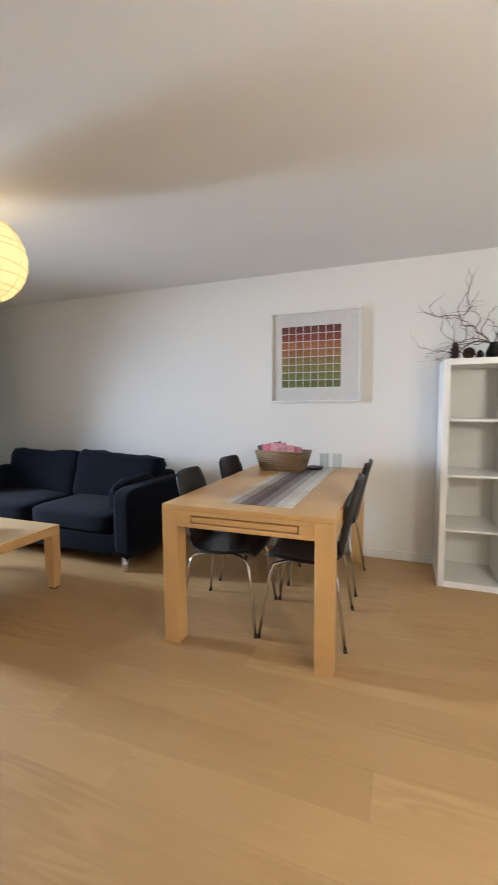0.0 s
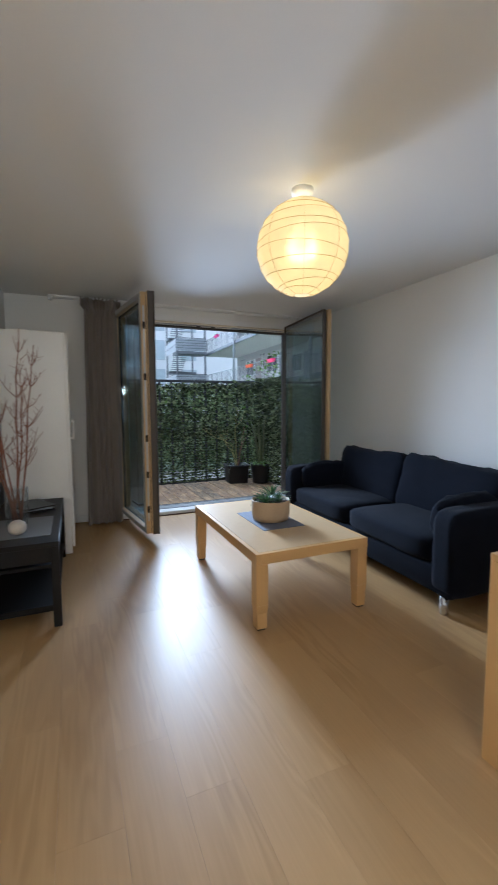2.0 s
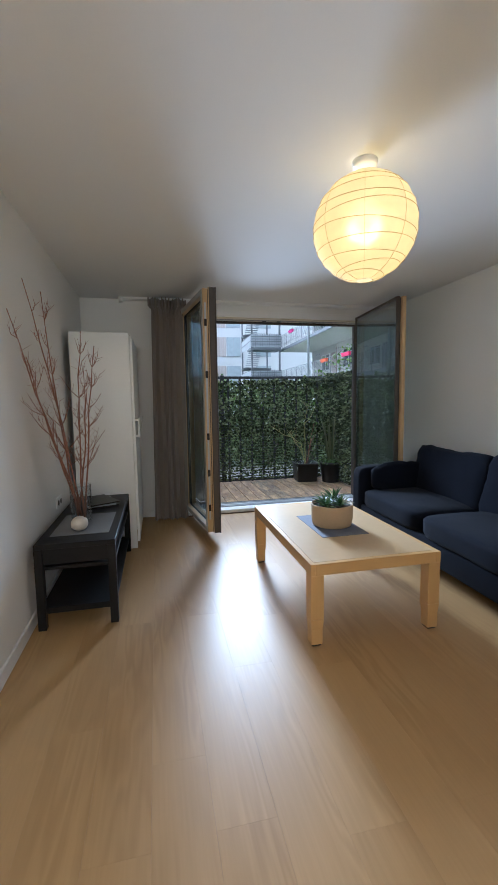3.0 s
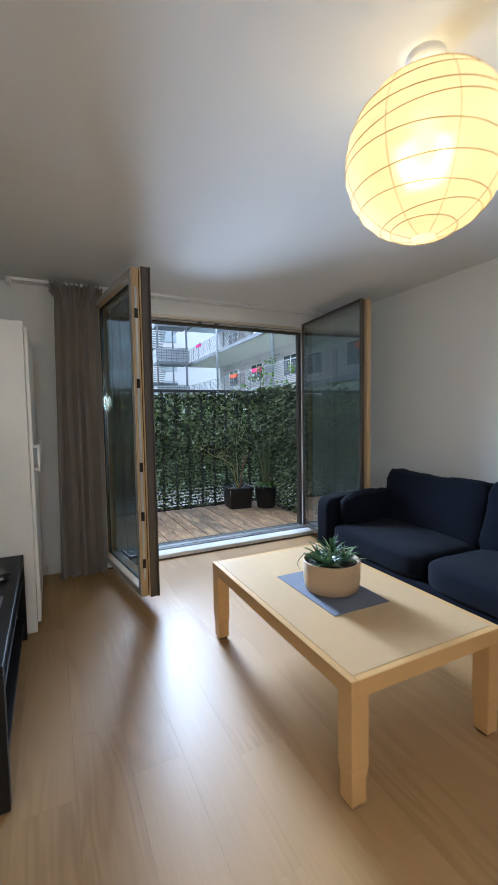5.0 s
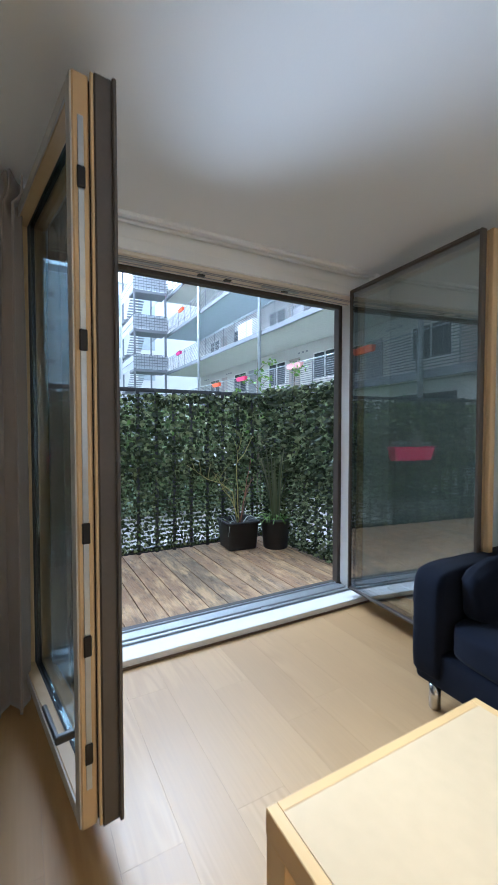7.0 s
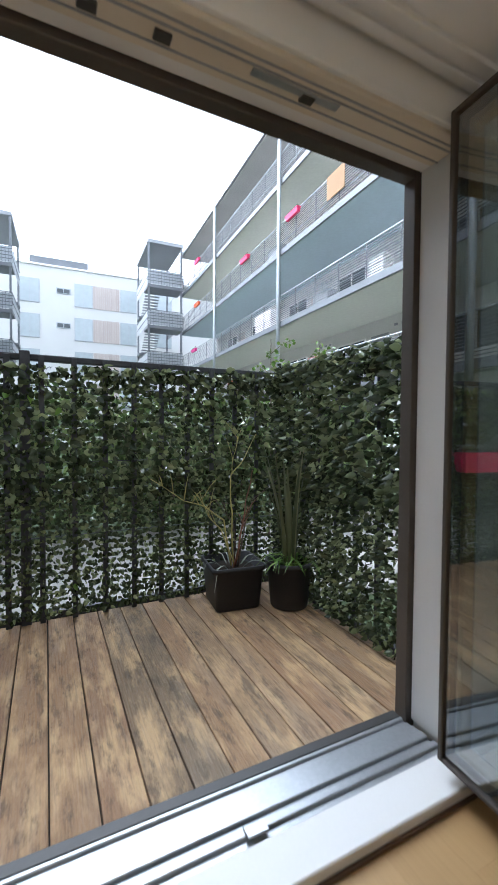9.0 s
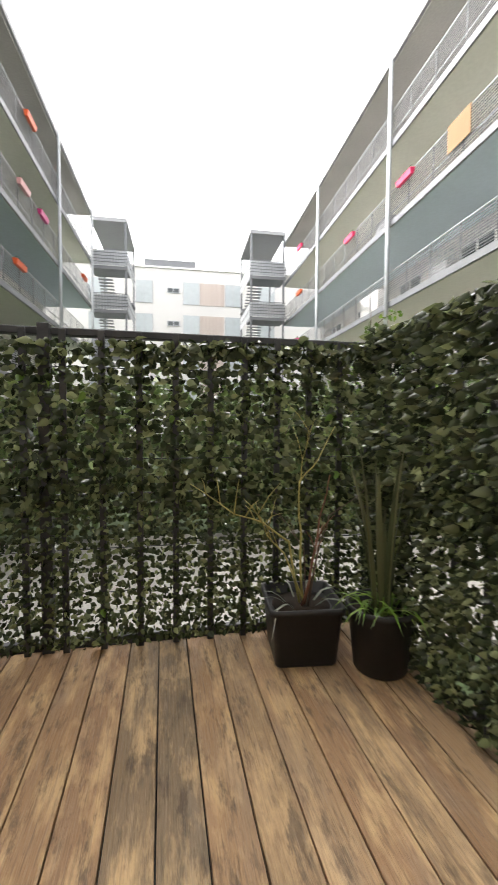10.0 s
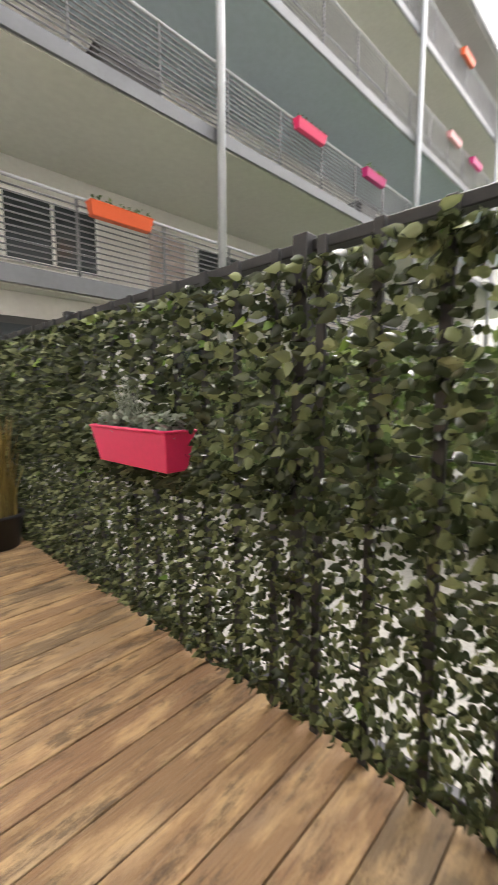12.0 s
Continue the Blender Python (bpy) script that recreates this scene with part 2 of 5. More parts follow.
FRAMEM = plain("brown_grey_frame", (0.085, 0.070, 0.058), 0.45, 0.2, vary=0.1, grain=80, bump=0.03)
ALU = plain("anodised_dark_frame", (0.06, 0.058, 0.056), 0.45, 0.3, vary=0.1, grain=80, bump=0.03)
SILVER = plain("aluminium_track", (0.45, 0.47, 0.49), 0.35, 0.7, vary=0.1, grain=60, bump=0.04)
RUBBER = plain("black_rubber", (0.02, 0.02, 0.02), 0.7, vary=0.2)
TAUPE = plain("taupe_paint", (0.42, 0.395, 0.35), 0.5, vary=0.06, grain=80, bump=0.03)
CURTAIN = plain("taupe_curtain", (0.235, 0.195, 0.165), 0.9, vary=0.15, grain=300, bump=0.25, sheen=0.2)
WHITE = plain("white_foil", (0.80, 0.79, 0.76), 0.35, vary=0.02, grain=50, bump=0.02)
GREYMAT = plain("grey_mat", (0.20, 0.20, 0.205), 0.85, vary=0.15, grain=350, bump=0.3)
BLUEMAT = plain("blue_grey_mat", (0.145, 0.155, 0.20), 0.85, vary=0.12, grain=350, bump=0.3)
TAN = plain("tan_stoneware", (0.44, 0.31, 0.18), 0.75, vary=0.12, grain=120, bump=0.2)
BLANKET = plain("tan_wool", (0.28, 0.17, 0.09), 0.9, vary=0.12, grain=120, bump=0.2)
WICKER = plain("brown_woven", (0.26, 0.17, 0.09), 0.8, vary=0.3, grain=140, bump=0.6)
SOIL = plain("potting_soil", (0.035, 0.024, 0.016), 0.95, vary=0.5, grain=120, bump=0.9)
POT = plain("black_planter", (0.016, 0.016, 0.018), 0.5, vary=0.25, grain=60, bump=0.08)
TWIG = plain("reddish_twig", (0.26, 0.115, 0.07), 0.7, vary=0.3, grain=90, bump=0.3)
BARK = plain("grey_brown_twig", (0.13, 0.095, 0.07), 0.8, vary=0.3, grain=90, bump=0.4)
CANE = plain("yellow_green_cane", (0.42, 0.38, 0.12), 0.6, vary=0.25, grain=60, bump=0.2)
CONE = plain("pine_cone", (0.045, 0.025, 0.016), 0.8, vary=0.4, grain=120, bump=0.5)
STONE = plain("cream_stone", (0.62, 0.55, 0.46), 0.5, vary=0.1, grain=30)
GLASS = pane_glass("window_glass", (0.66, 0.76, 0.79), 0.34)
CLEAR = thin_glass("clear_glass", (0.95, 0.965, 0.965))
FENCE = plain("fence_steel", (0.035, 0.036, 0.04), 0.5, 0.2, vary=0.2, grain=60, bump=0.1)
IVY = leafy("ivy_leaves", (0.036, 0.050, 0.023), (0.33, 0.38, 0.18), 0.25)
BRIGHTLEAF = leafy("fresh_leaves", (0.10, 0.20, 0.02), (0.26, 0.40, 0.05), 0.4)
SUCC = leafy("succulent_leaves", (0.045, 0.10, 0.032), (0.22, 0.31, 0.12), 0.4)
SWORD = leafy("sword_leaves", (0.07, 0.09, 0.04), (0.30, 0.28, 0.14), 0.45)
STRAW = leafy("straw_grass", (0.20, 0.15, 0.04), (0.42, 0.33, 0.10), 0.6)
SILVERLEAF = leafy("silver_leaves", (0.26, 0.30, 0.24), (0.55, 0.60, 0.52), 0.5)
SHRUB = leafy("shrub_leaves", (0.07, 0.12, 0.03), (0.28, 0.36, 0.12), 0.5)
PINK = plain("pink_red_plastic", (0.82, 0.04, 0.15), 0.4, vary=0.06, bump=0.02)
MAGENTA = plain("magenta_plastic", (0.60, 0.03, 0.20), 0.4, vary=0.06, bump=0.02)
ORANGE = plain("orange_red_plastic", (0.75, 0.12, 0.035), 0.4, vary=0.06, bump=0.02)
ROSE = plain("pale_pink_plastic", (0.72, 0.36, 0.36), 0.4, vary=0.06, bump=0.02)
RENDERW = plain("white_render", (0.62, 0.61, 0.60), 0.85, vary=0.06, grain=20, bump=0.1, stain=0.3)
CREAM = plain("cream_render", (0.66, 0.645, 0.61), 0.85, vary=0.08, grain=15, bump=0.1, stain=0.4)
GREYPANEL = plain("grey_panel", (0.30, 0.305, 0.32), 0.6, vary=0.08, grain=8, bump=0.05, stain=0.3)
SOFFIT_G = plain("olive_grey_soffit", (0.60, 0.61, 0.54), 0.8, vary=0.08, grain=8, bump=0.05, stain=0.3)
SOFFIT_B = plain("blue_grey_soffit", (0.45, 0.54, 0.59), 0.8, vary=0.08, grain=8, bump=0.05, stain=0.3)
CONCRETE = plain("pale_concrete", (0.42, 0.41, 0.39), 0.85, vary=0.15, grain=15, bump=0.2, stain=0.5)
PAVE = plain("pale_gravel", (0.33, 0.325, 0.295), 0.9, vary=0.3, grain=45, bump=0.6, stain=0.6)
LAWN = plain("lawn_soil", (0.055, 0.085, 0.03), 0.95, vary=0.35, grain=60, bump=0.7, stain=0.8)
EDGE = plain("grey_painted_steel", (0.17, 0.178, 0.19), 0.5, 0.2, vary=0.1, grain=20, bump=0.05)
RAILING = plain("railing_steel", (0.16, 0.165, 0.175), 0.5, 0.2, vary=0.1, grain=25, bump=0.03)
DARKGLASS = plain("dark_pane", (0.045, 0.055, 0.06), 0.08, vary=0.1, bump=0.0)
PALEPANE = plain("pale_blind_pane", (0.42, 0.46, 0.48), 0.15, vary=0.08, bump=0.0, grain=3)
CLADDING = wood("larch_cladding", (0.42, 0.345, 0.31), (0.56, 0.49, 0.45), 0.7, 2, rings=3, size=3)

# ---------- mesh helpers ----------
def finish(bm, smooth=False):
    bmesh.ops.recalc_face_normals(bm, faces=bm.faces)
    for f in bm.faces:
        f.smooth = smooth
    return bm


def part(name, bm, material, parent=None, label="", at=None):
    """Links a bmesh as one mesh object, under a thing or a part."""
    me = bpy.data.meshes.new(name)
    bm.to_mesh(me)
    bm.free()
    me.materials.append(material)
    ob = new(name, me)
    if parent is not None:
        ob.parent = parent
    if at is not None:
        ob.matrix_basis = at
    if label:
        tagged(ob, label)
    return ob


def again(ob, at, parent=None):
    """One more object on the same mesh."""
    o = ob.copy()
    scene.collection.objects.link(o)
    o.parent = parent if parent is not None else ob.parent
    o.matrix_basis = at
    return o


def thing(name, m, label, category, group=""):
    ob = new(name)
    ob.empty_display_size = 0.1
    ob.matrix_basis = m
    return tagged(ob, label, category, group)


def setting(ob, label, category):
    return tagged(ob, label, category, kind="structure")


def box(x0, x1, y0, y1, z0, z1, bevel=0.0, seg=1, bm=None):
    b = bmesh.new()
    bmesh.ops.create_cube(b, size=1)
    bmesh.ops.scale(b, vec=(x1 - x0, y1 - y0, z1 - z0), verts=b.verts)
    bmesh.ops.translate(b, vec=((x0 + x1) / 2, (y0 + y1) / 2, (z0 + z1) / 2), verts=b.verts)
    if bevel:
        bmesh.ops.bevel(b, geom=list(b.edges), offset=bevel, segments=seg, affect="EDGES", profile=0.5)
    return join(bm, b) if bm is not None else b


def join(bm, other):
    me = bpy.data.meshes.new("tmp")
    other.to_mesh(me)
    other.free()
    bm.from_mesh(me)
    bpy.data.meshes.remove(me)
    return bm


def boxes(*dims, bevel=0.0):
    bm = bmesh.new()
    for d in dims:
        box(*d, bevel=bevel, bm=bm)
    return bm


def tube(points, radii, seg=6, bm=None):
    """A round tube along points, with a radius at each, closed at both ends."""
    bm = bm if bm is not None else bmesh.new()
    pts = [Vector(p) for p in points]
    if not hasattr(radii, "__len__"):
        radii = [radii] * len(pts)
    rings, side = [], None
    for i, p in enumerate(pts):
        d = (pts[min(i + 1, len(pts) - 1)] - pts[max(i - 1, 0)]).normalized()
        if side is None:
            side = d.orthogonal().normalized()
        side = (side - d * side.dot(d)).normalized()
        up = d.cross(side)
        rings.append([bm.verts.new(p + radii[i] * (math.cos(a) * side + math.sin(a) * up)) for a in [2 * math.pi * k / seg for k in range(seg)]])
    for a, b in zip(rings, rings[1:]):
        for k in range(seg):
            bm.faces.new((a[k], a[(k + 1) % seg], b[(k + 1) % seg], b[k])).smooth = True
    bm.faces.new(rings[0][::-1]), bm.faces.new(rings[-1])
    bmesh.ops.recalc_face_normals(bm, faces=bm.faces)
    return bm


def turned(profile, seg=32, bm=None):
    """A turned body from (radius, height) pairs, bottom to top; ends close on the axis."""
    bm = bm if bm is not None else bmesh.new()
    rings = [[bm.verts.new((r * math.cos(2 * math.pi * k / seg), r * math.sin(2 * math.pi * k / seg), z)) for k in range(seg)] for r, z in profile]
    for a, b in zip(rings, rings[1:]):
        for k in range(seg):
            bm.faces.new((a[k], a[(k + 1) % seg], b[(k + 1) % seg], b[k])).smooth = True
    bm.faces.new(rings[0][::-1]), bm.faces.new(rings[-1])
    bmesh.ops.recalc_face_normals(bm, faces=bm.faces)
    return bm


def cushion(w, d, h, n=5.0, puff=0.0, wrinkle=0.006, cuts=9, seed=0.0, ears=0.0):
    """A soft stuffed block, centred, with rounded edges, a crown and slight creases."""
    bm = bmesh.new()
    bmesh.ops.create_cube(bm, size=2)
    bmesh.ops.subdivide_edges(bm, edges=list(bm.edges), cuts=cuts, use_grid_fill=True)
    for v in bm.verts:
        a, b, c = v.co
        r = (abs(a) ** n + abs(b) ** n + abs(c) ** n) ** (1 / n)
        p = Vector((a / r * w / 2, b / r * d / 2, c / r * h / 2))
        p.x, p.z = p.x * (1 + ears * c * c * a * a), p.z * (1 + 1.6 * ears * (a * a - 0.45) * abs(c))
        p.z += puff * (1 - a * a) * (1 - b * b) * (1 if c > 0 else -0.4)
        p += Vector((0, 0, 1)) * wrinkle * noise.noise(Vector((a * 2.5 + seed, b * 2.5, c * 2)) * 1.3)
        p += v.co.normalized() * wrinkle * 0.6 * noise.noise(Vector((a * 6 + seed, b * 6, c * 6)))
        v.co = p
    return finish(bm, True)


def blade(points, widths, bm, normal=(0, 0, 1), fold=0.25):
    """A leaf blade along points, folded along its middle."""
    pts = [Vector(p) for p in points]
    rows = []
    for i, p in enumerate(pts):
        d = (pts[min(i + 1, len(pts) - 1)] - pts[max(i - 1, 0)]).normalized()
        s = d.cross(Vector(normal))
        s = s.normalized() if s.length > 1e-4 else d.orthogonal().normalized()
        up = s.cross(d)
        w = widths[i]
        rows.append([bm.verts.new(p - s * w + up * w * fold), bm.verts.new(p), bm.verts.new(p + s * w + up * w * fold)])
    for a, b in zip(rows, rows[1:]):
        for k in (0, 1):
            bm.faces.new((a[k], a[k + 1], b[k + 1], b[k])).smooth = True
    return bm


LEAF_V = np.array([(0, 0, 0), (0, 0.5, 0.0), (0, 1, -0.12), (-0.25, 0.10, 0.1), (-0.32, 0.38, 0.12), (-0.15, 0.76, 0.02), (0.25, 0.10, 0.1), (0.32, 0.38, 0.12), (0.15, 0.76, 0.02)])
LEAF_F = ((0, 1, 4, 3), (1, 2, 5, 4), (0, 6, 7, 1), (1, 7, 8, 2))


def leaves_mesh(name, places, turns, sizes):
    """One mesh of many leaves, each a folded heart-shaped blade."""
    n = len(places)
    pts = np.einsum("nij,kj->nki", turns, LEAF_V) * np.asarray(sizes)[:, None, None] + np.asarray(places)[:, None, :]
    faces = (np.array(LEAF_F)[None] + (np.arange(n) * len(LEAF_V))[:, None, None]).reshape(-1, 4)
    me = bpy.data.meshes.new(name)
    me.from_pydata(pts.reshape(-1, 3).tolist(), [], faces.tolist())
    me.polygons.foreach_set("use_smooth", [True] * len(me.polygons))
    return me


def turn_rows(rx, ry, rz):
    """Turn matrices for rows of angles in radians (x, then y, then z)."""
    cx, sx, cy, sy, cz, sz = np.cos(rx), np.sin(rx), np.cos(ry), np.sin(ry), np.cos(rz), np.sin(rz)
    o, i = np.zeros_like(cx), np.ones_like(cx)
    X = np.stack([i, o, o, o, cx, -sx, o, sx, cx], -1).reshape(-1, 3, 3)
    Y = np.stack([cy, o, sy, o, i, o, -sy, o, cy], -1).reshape(-1, 3, 3)
    Z = np.stack([cz, -sz, o, sz, cz, o, o, o, i], -1).reshape(-1, 3, 3)
    return Z @ Y @ X


# ---------- the room ----------
H = 2.4            # ceiling height
WX = -5.06         # inner face of the terrace wall
OUT = -5.34        # its outer face
YR, YL = 3.484, -0.088
OY0, OY1, OZ1 = 0.93, 3.20, 2.31   # terrace opening in the wall
XB = 2.4           # back wall
HALL = -1.9        # the room widens behind the walk's start
setting(part("wall_north", boxes((OUT, XB + 0.2, YR, YR + 0.2, -0.1, H)), WALL), "off-white painted plaster wall behind sofa and table", "wall")
setting(part("wall_south", boxes((OUT, -1.2, YL - 0.2, YL, -0.1, H)), WALL), "off-white painted plaster wall beside the black bench", "wall")
setting(part("wall_hall", boxes((-1.4, -1.2, HALL, YL - 0.2, -0.1, H), (-1.4, XB + 0.2, HALL - 0.2, HALL, -0.1, H)), WALL), "plain off-white plaster walls of the rear part", "wall")
setting(part("wall_east", boxes((XB, XB + 0.2, HALL, YR, -0.1, H)), WALL), "plain off-white plaster wall at the back", "wall")
setting(part("wall_west", boxes((OUT, WX, YL, OY0, -0.1, H), (OUT, WX, OY1, YR, -0.1, H), (OUT, WX, OY0, OY1, OZ1, H)), WALL), "off-white plaster wall round the terrace opening", "wall")
setting(part("ceiling", boxes((OUT, XB + 0.2, HALL - 0.2, YR + 0.2, H, H + 0.25)), CEIL), "smooth white painted ceiling", "ceiling")
floor = setting(part("floor", boxes((WX, XB, HALL, YR, -0.1, -0.012)), BLACKWOOD), "warm oak laminate floor in long boards", "floor")
for nm, d in (("baseboard", (-4.9, XB, YR - 0.014, YR, 0, 0.075)), ("baseboard", (-3.9, -1.2, YL, YL + 0.014, 0, 0.075)), ("baseboard", (WX, WX + 0.014, 0.5, OY0 - 0.02, 0, 0.075)), ("baseboard", (WX, WX + 0.014, OY1 + 0.02, YR - 0.014, 0, 0.075))):
    setting(part(nm, box(*d, bevel=0.003), TRIM), "white painted skirting board", "baseboard")

# ---------- terrace door: frame, threshold, two open leaves ----------
door = setting(new("window_1"), "wide terrace door, dark metal and pine, both leaves open inwards", "window")
part("outer_frame", boxes((-5.33, -5.272, OY0, OY0 + 0.09, 0.0, OZ1), (-5.33, -5.272, OY1 - 0.05, OY1, 0.0, OZ1), (-5.33, -5.272, OY0 + 0.09, OY1 - 0.05, OZ1 - 0.092, OZ1), bevel=0.003), FRAMEM, door, "dark brown-grey outer frame")
part("inner_frame", boxes((-5.27, -5.045, OY0, OY0 + 0.055, 0.04, OZ1), (-5.27, -5.045, OY1 - 0.022, OY1, 0.04, OZ1), (-5.27, -5.045, OY0 + 0.055, OY1 - 0.022, OZ1 - 0.065, OZ1), bevel=0.003), TRIM, door, "white painted inner frame")
part("head_lining", box(-5.205, -5.06, OY0 + 0.055, OY1 - 0.045, OZ1 - 0.085, OZ1 - 0.0645, bevel=0.003), PINE_Y, door, "pale pine head lining")
part("dark_sill", box(-5.345, -5.30, OY0 + 0.09, OY1 - 0.045, -0.02, 0.04, bevel=0.004), ALU, door, "dark metal outer sill")
part("track", boxes((-5.30, -5.285, OY0 + 0.055, OY1 - 0.045, 0, 0.040), (-5.285, -5.268, OY0 + 0.055, OY1 - 0.045, 0, 0.030), (-5.268, -5.24, OY0 + 0.055, OY1 - 0.045, 0, 0.036), (-5.24, -5.20, OY0 + 0.055, OY1 - 0.045, 0, 0.042), (-5.20, -5.165, OY0 + 0.055, OY1 - 0.045, 0, 0.048), (-5.165, -5.14, OY0 + 0.055, OY1 - 0.045, 0, 0.036), (-5.14, -5.115, OY0 + 0.055, OY1 - 0.045, 0, 0.05), (-5.115, -5.09, OY0 + 0.055, OY1 - 0.045, 0, 0.038), bevel=0.003), SILVER, door, "silver grooved threshold track")
part("threshold", box(-5.09, -4.95, OY0 - 0.0, OY1 + 0.0, 0.0, 0.045, bevel=0.004), TRIM, door, "broad white threshold board")
part("threshold_edge", box(-4.95, -4.938, OY0, OY1, 0.0, 0.012, bevel=0.002), DARKSTRIP, door, "thin dark brown edge strip")
for x in (-5.178, -5.118, -5.096):
    part("groove_seal", box(x, x + 0.006, OY0 + 0.055, OY1 - 0.045, OZ1 - 0.089, OZ1 - 0.0845, bevel=0.001), GREYPANEL, door, "thin grey seal along the head")
for y in (1.91, 2.09, 2.53):
    part("striker", box(-5.162, -5.132, y, y + 0.045, OZ1 - 0.094, OZ1 - 0.083, bevel=0.002), ALU, door, "small dark lock striker")
for y in (1.38, 2.36):
    part("keeper_plate", box(-5.148, -5.122, y, y + 0.30, OZ1 - 0.090, OZ1 - 0.084, bevel=0.002), SILVER, door, "long metal keeper plate")
part("striker", box(-5.14, -5.10, 2.35, 2.42, 0.05, 0.056, bevel=0.002), SILVER, door, "small metal lock striker")


def leaf_of_door(m, width, flip):
    """One leaf, hinged at its origin, running along +x; its metal side on -y (or +y when flipped)."""
    z0, z1, t = 0.10, 2.27, 0.085
    leaf = new("door_leaf")
    leaf.parent, leaf.matrix_basis = door, m
    s = -1 if flip else 1
    def slab(a0, a1, y0, y1, b0, b1, bevel=0.004):
        ya, yb = sorted((s * y0, s * y1))
        return box(a0, a1, ya, yb, b0, b1, bevel=bevel)
    def ring(y0, y1, w, mat, nm, grow=0.0, label=""):
        bm = bmesh.new()
        for d in ((-grow, w, z0 - grow, z1 + grow), (width - w, width + grow, z0 - grow, z1 + grow), (w, width - w, z0 - grow, z0 + w), (w, width - w, z1 - w, z1 + grow)):
            join(bm, slab(d[0], d[1], y0, y1, d[2], d[3]))
        return part(nm, bm, mat, leaf, label)
    ring(0.004, 0.05, 0.05, PINE_Z, "wood_sash", 0.0, "pale pine sash")
    ring(0.0, 0.004, 0.05, TAUPE, "sash_face", -0.004, "grey-brown painted inner face")
    ring(0.05, 0.062, 0.035, RUBBER, "seal", -0.006)
    ring(0.062, 0.098 if flip else 0.122, 0.016, FRAMEM, "metal_sash", 0.003 if flip else 0.012, "dark metal cover sash")
    g = part("glass_pane", slab(0.022, width - 0.022, 0.066, 0.086, z0 + 0.022, z1 - 0.022, 0), GLASS, leaf, "clear double glazing")
    g.visible_shadow = False
    if flip:
        part("edge_profile", slab(width + 0.002, width + 0.03, 0.012, 0.05, z0, z1, 0.004), PINE_Z, leaf, "pale pine stepped edge profile")
    else:
        part("edge_profile", slab(width + 0.001, width + 0.010, 0.052, 0.061, z0 - 0.004, z1 + 0.008, 0.002), PINE_Z, leaf, "pale pine stepped edge bead")
        part("cover_lip", slab(width + 0.012, width + 0.024, 0.110, 0.122, z0 - 0.012, z1 + 0.012, 0.003), FRAMEM, leaf, "thin dark metal lip")
        part("lever", slab(width - 0.24, width - 0.05, -0.055, -0.04, 0.36, 0.375, 0.004), ALU, leaf, "dark lever handle")
        part("lever", slab(width - 0.065, width - 0.045, -0.055, 0.0, 0.355, 0.38, 0.004), ALU, leaf, "dark lever handle")
    # lock gear along the free edge
    part("lock_strip", slab(width - 0.001, width + 0.004, 0.018, 0.034, z0 + 0.12, z1 - 0.12, 0.001), SILVER, leaf, "narrow metal lock strip")
    for k, z in enumerate((0.3, 0.62, 0.95, 1.5, 1.95)):
        part("bolt", slab(width + 0.003, width + 0.012, 0.014, 0.036, z, z + 0.06, 0.002), BLACK, leaf, "dark bolt")
    return leaf


leaf_of_door(pose(-5.02, 0.93, 0, 0, 0, 8.2), 1.02, False)
leaf_of_door(pose(-5.02, 3.135, 0, 0, 0, -5.0), 1.03, True)

# curtain rail on the ceiling, and the curtain
rail = thing("curtain_rail", pose(-4.99, 0, H), "white double curtain rail fixed to the ceiling", "curtain rail")
for a, b, d in ((-0.045, -0.012, 0.022), (0.012, 0.045, 0.022), (-0.012, 0.012, 0.01)):
    part("rail_profile", box(a, b, 0.35, 3.2, -d, 0, bevel=0.002), TRIM, rail)
part("end_bracket", box(-0.03, 0.05, 3.2, 3.25, -0.05, 0, bevel=0.006), TRIM, rail)
part("end_bracket", box(-0.03, 0.05, 0.31, 0.35, -0.05, 0, bevel=0.006), TRIM, rail)


def make_curtain():
    cur = thing("curtain", pose(-4.86, 0.80, 0), "taupe cloth curtain gathered beside the open door", "curtain")
    bm = bmesh.new()
    nu, nv = 180, 60
    grid = []
    for j in range(nv + 1):
        v = j / nv
        z = 0.015 + v * 2.355
        row = []
        for i in range(nu + 1):
            u = i / nu
            amp = 0.07 * (1 - 0.45 * v) * (0.75 + 0.5 * noise.noise(Vector((u * 4, v * 1.2, 3.1))))
            ph = u * 2 * math.pi * 4.7 + 2.2 * noise.noise(Vector((u * 3, v * 1.6, 0.4)))
            half = 0.165 + 0.012 * (1 - v) + (0.028 if v > 0.965 else -0.012 * max(0, (v - 0.6) / 0.4))
            y = (u - 0.5) * 2 * half + 0.012 * math.sin(ph * 2) - 0.02 * (1 - v)
            x = amp * math.sin(ph) + 0.03 * (1 - v) * noise.noise(Vector((u * 2, v * 2, 7)))
            if v > 0.965:
                x = 0.052 * math.sin(u * 2 * math.pi * 11) + 0.02 * math.sin(u * 17)
            elif v > 0.93:
                x = 0.028 * math.sin(u * 2 * math.pi * 11) + 0.3 * x
            row.append(bm.verts.new((x, y, z)))
        grid.append(row)
    for a, b in zip(grid, grid[1:]):
        for i in range(nu):
            bm.faces.new((a[i], a[i + 1], b[i + 1], b[i])).smooth = True
    ob = part("cloth", bm, CURTAIN, cur)
    mod = ob.modifiers.new("thickness", "SOLIDIFY")
    mod.thickness = 0.003


make_curtain()


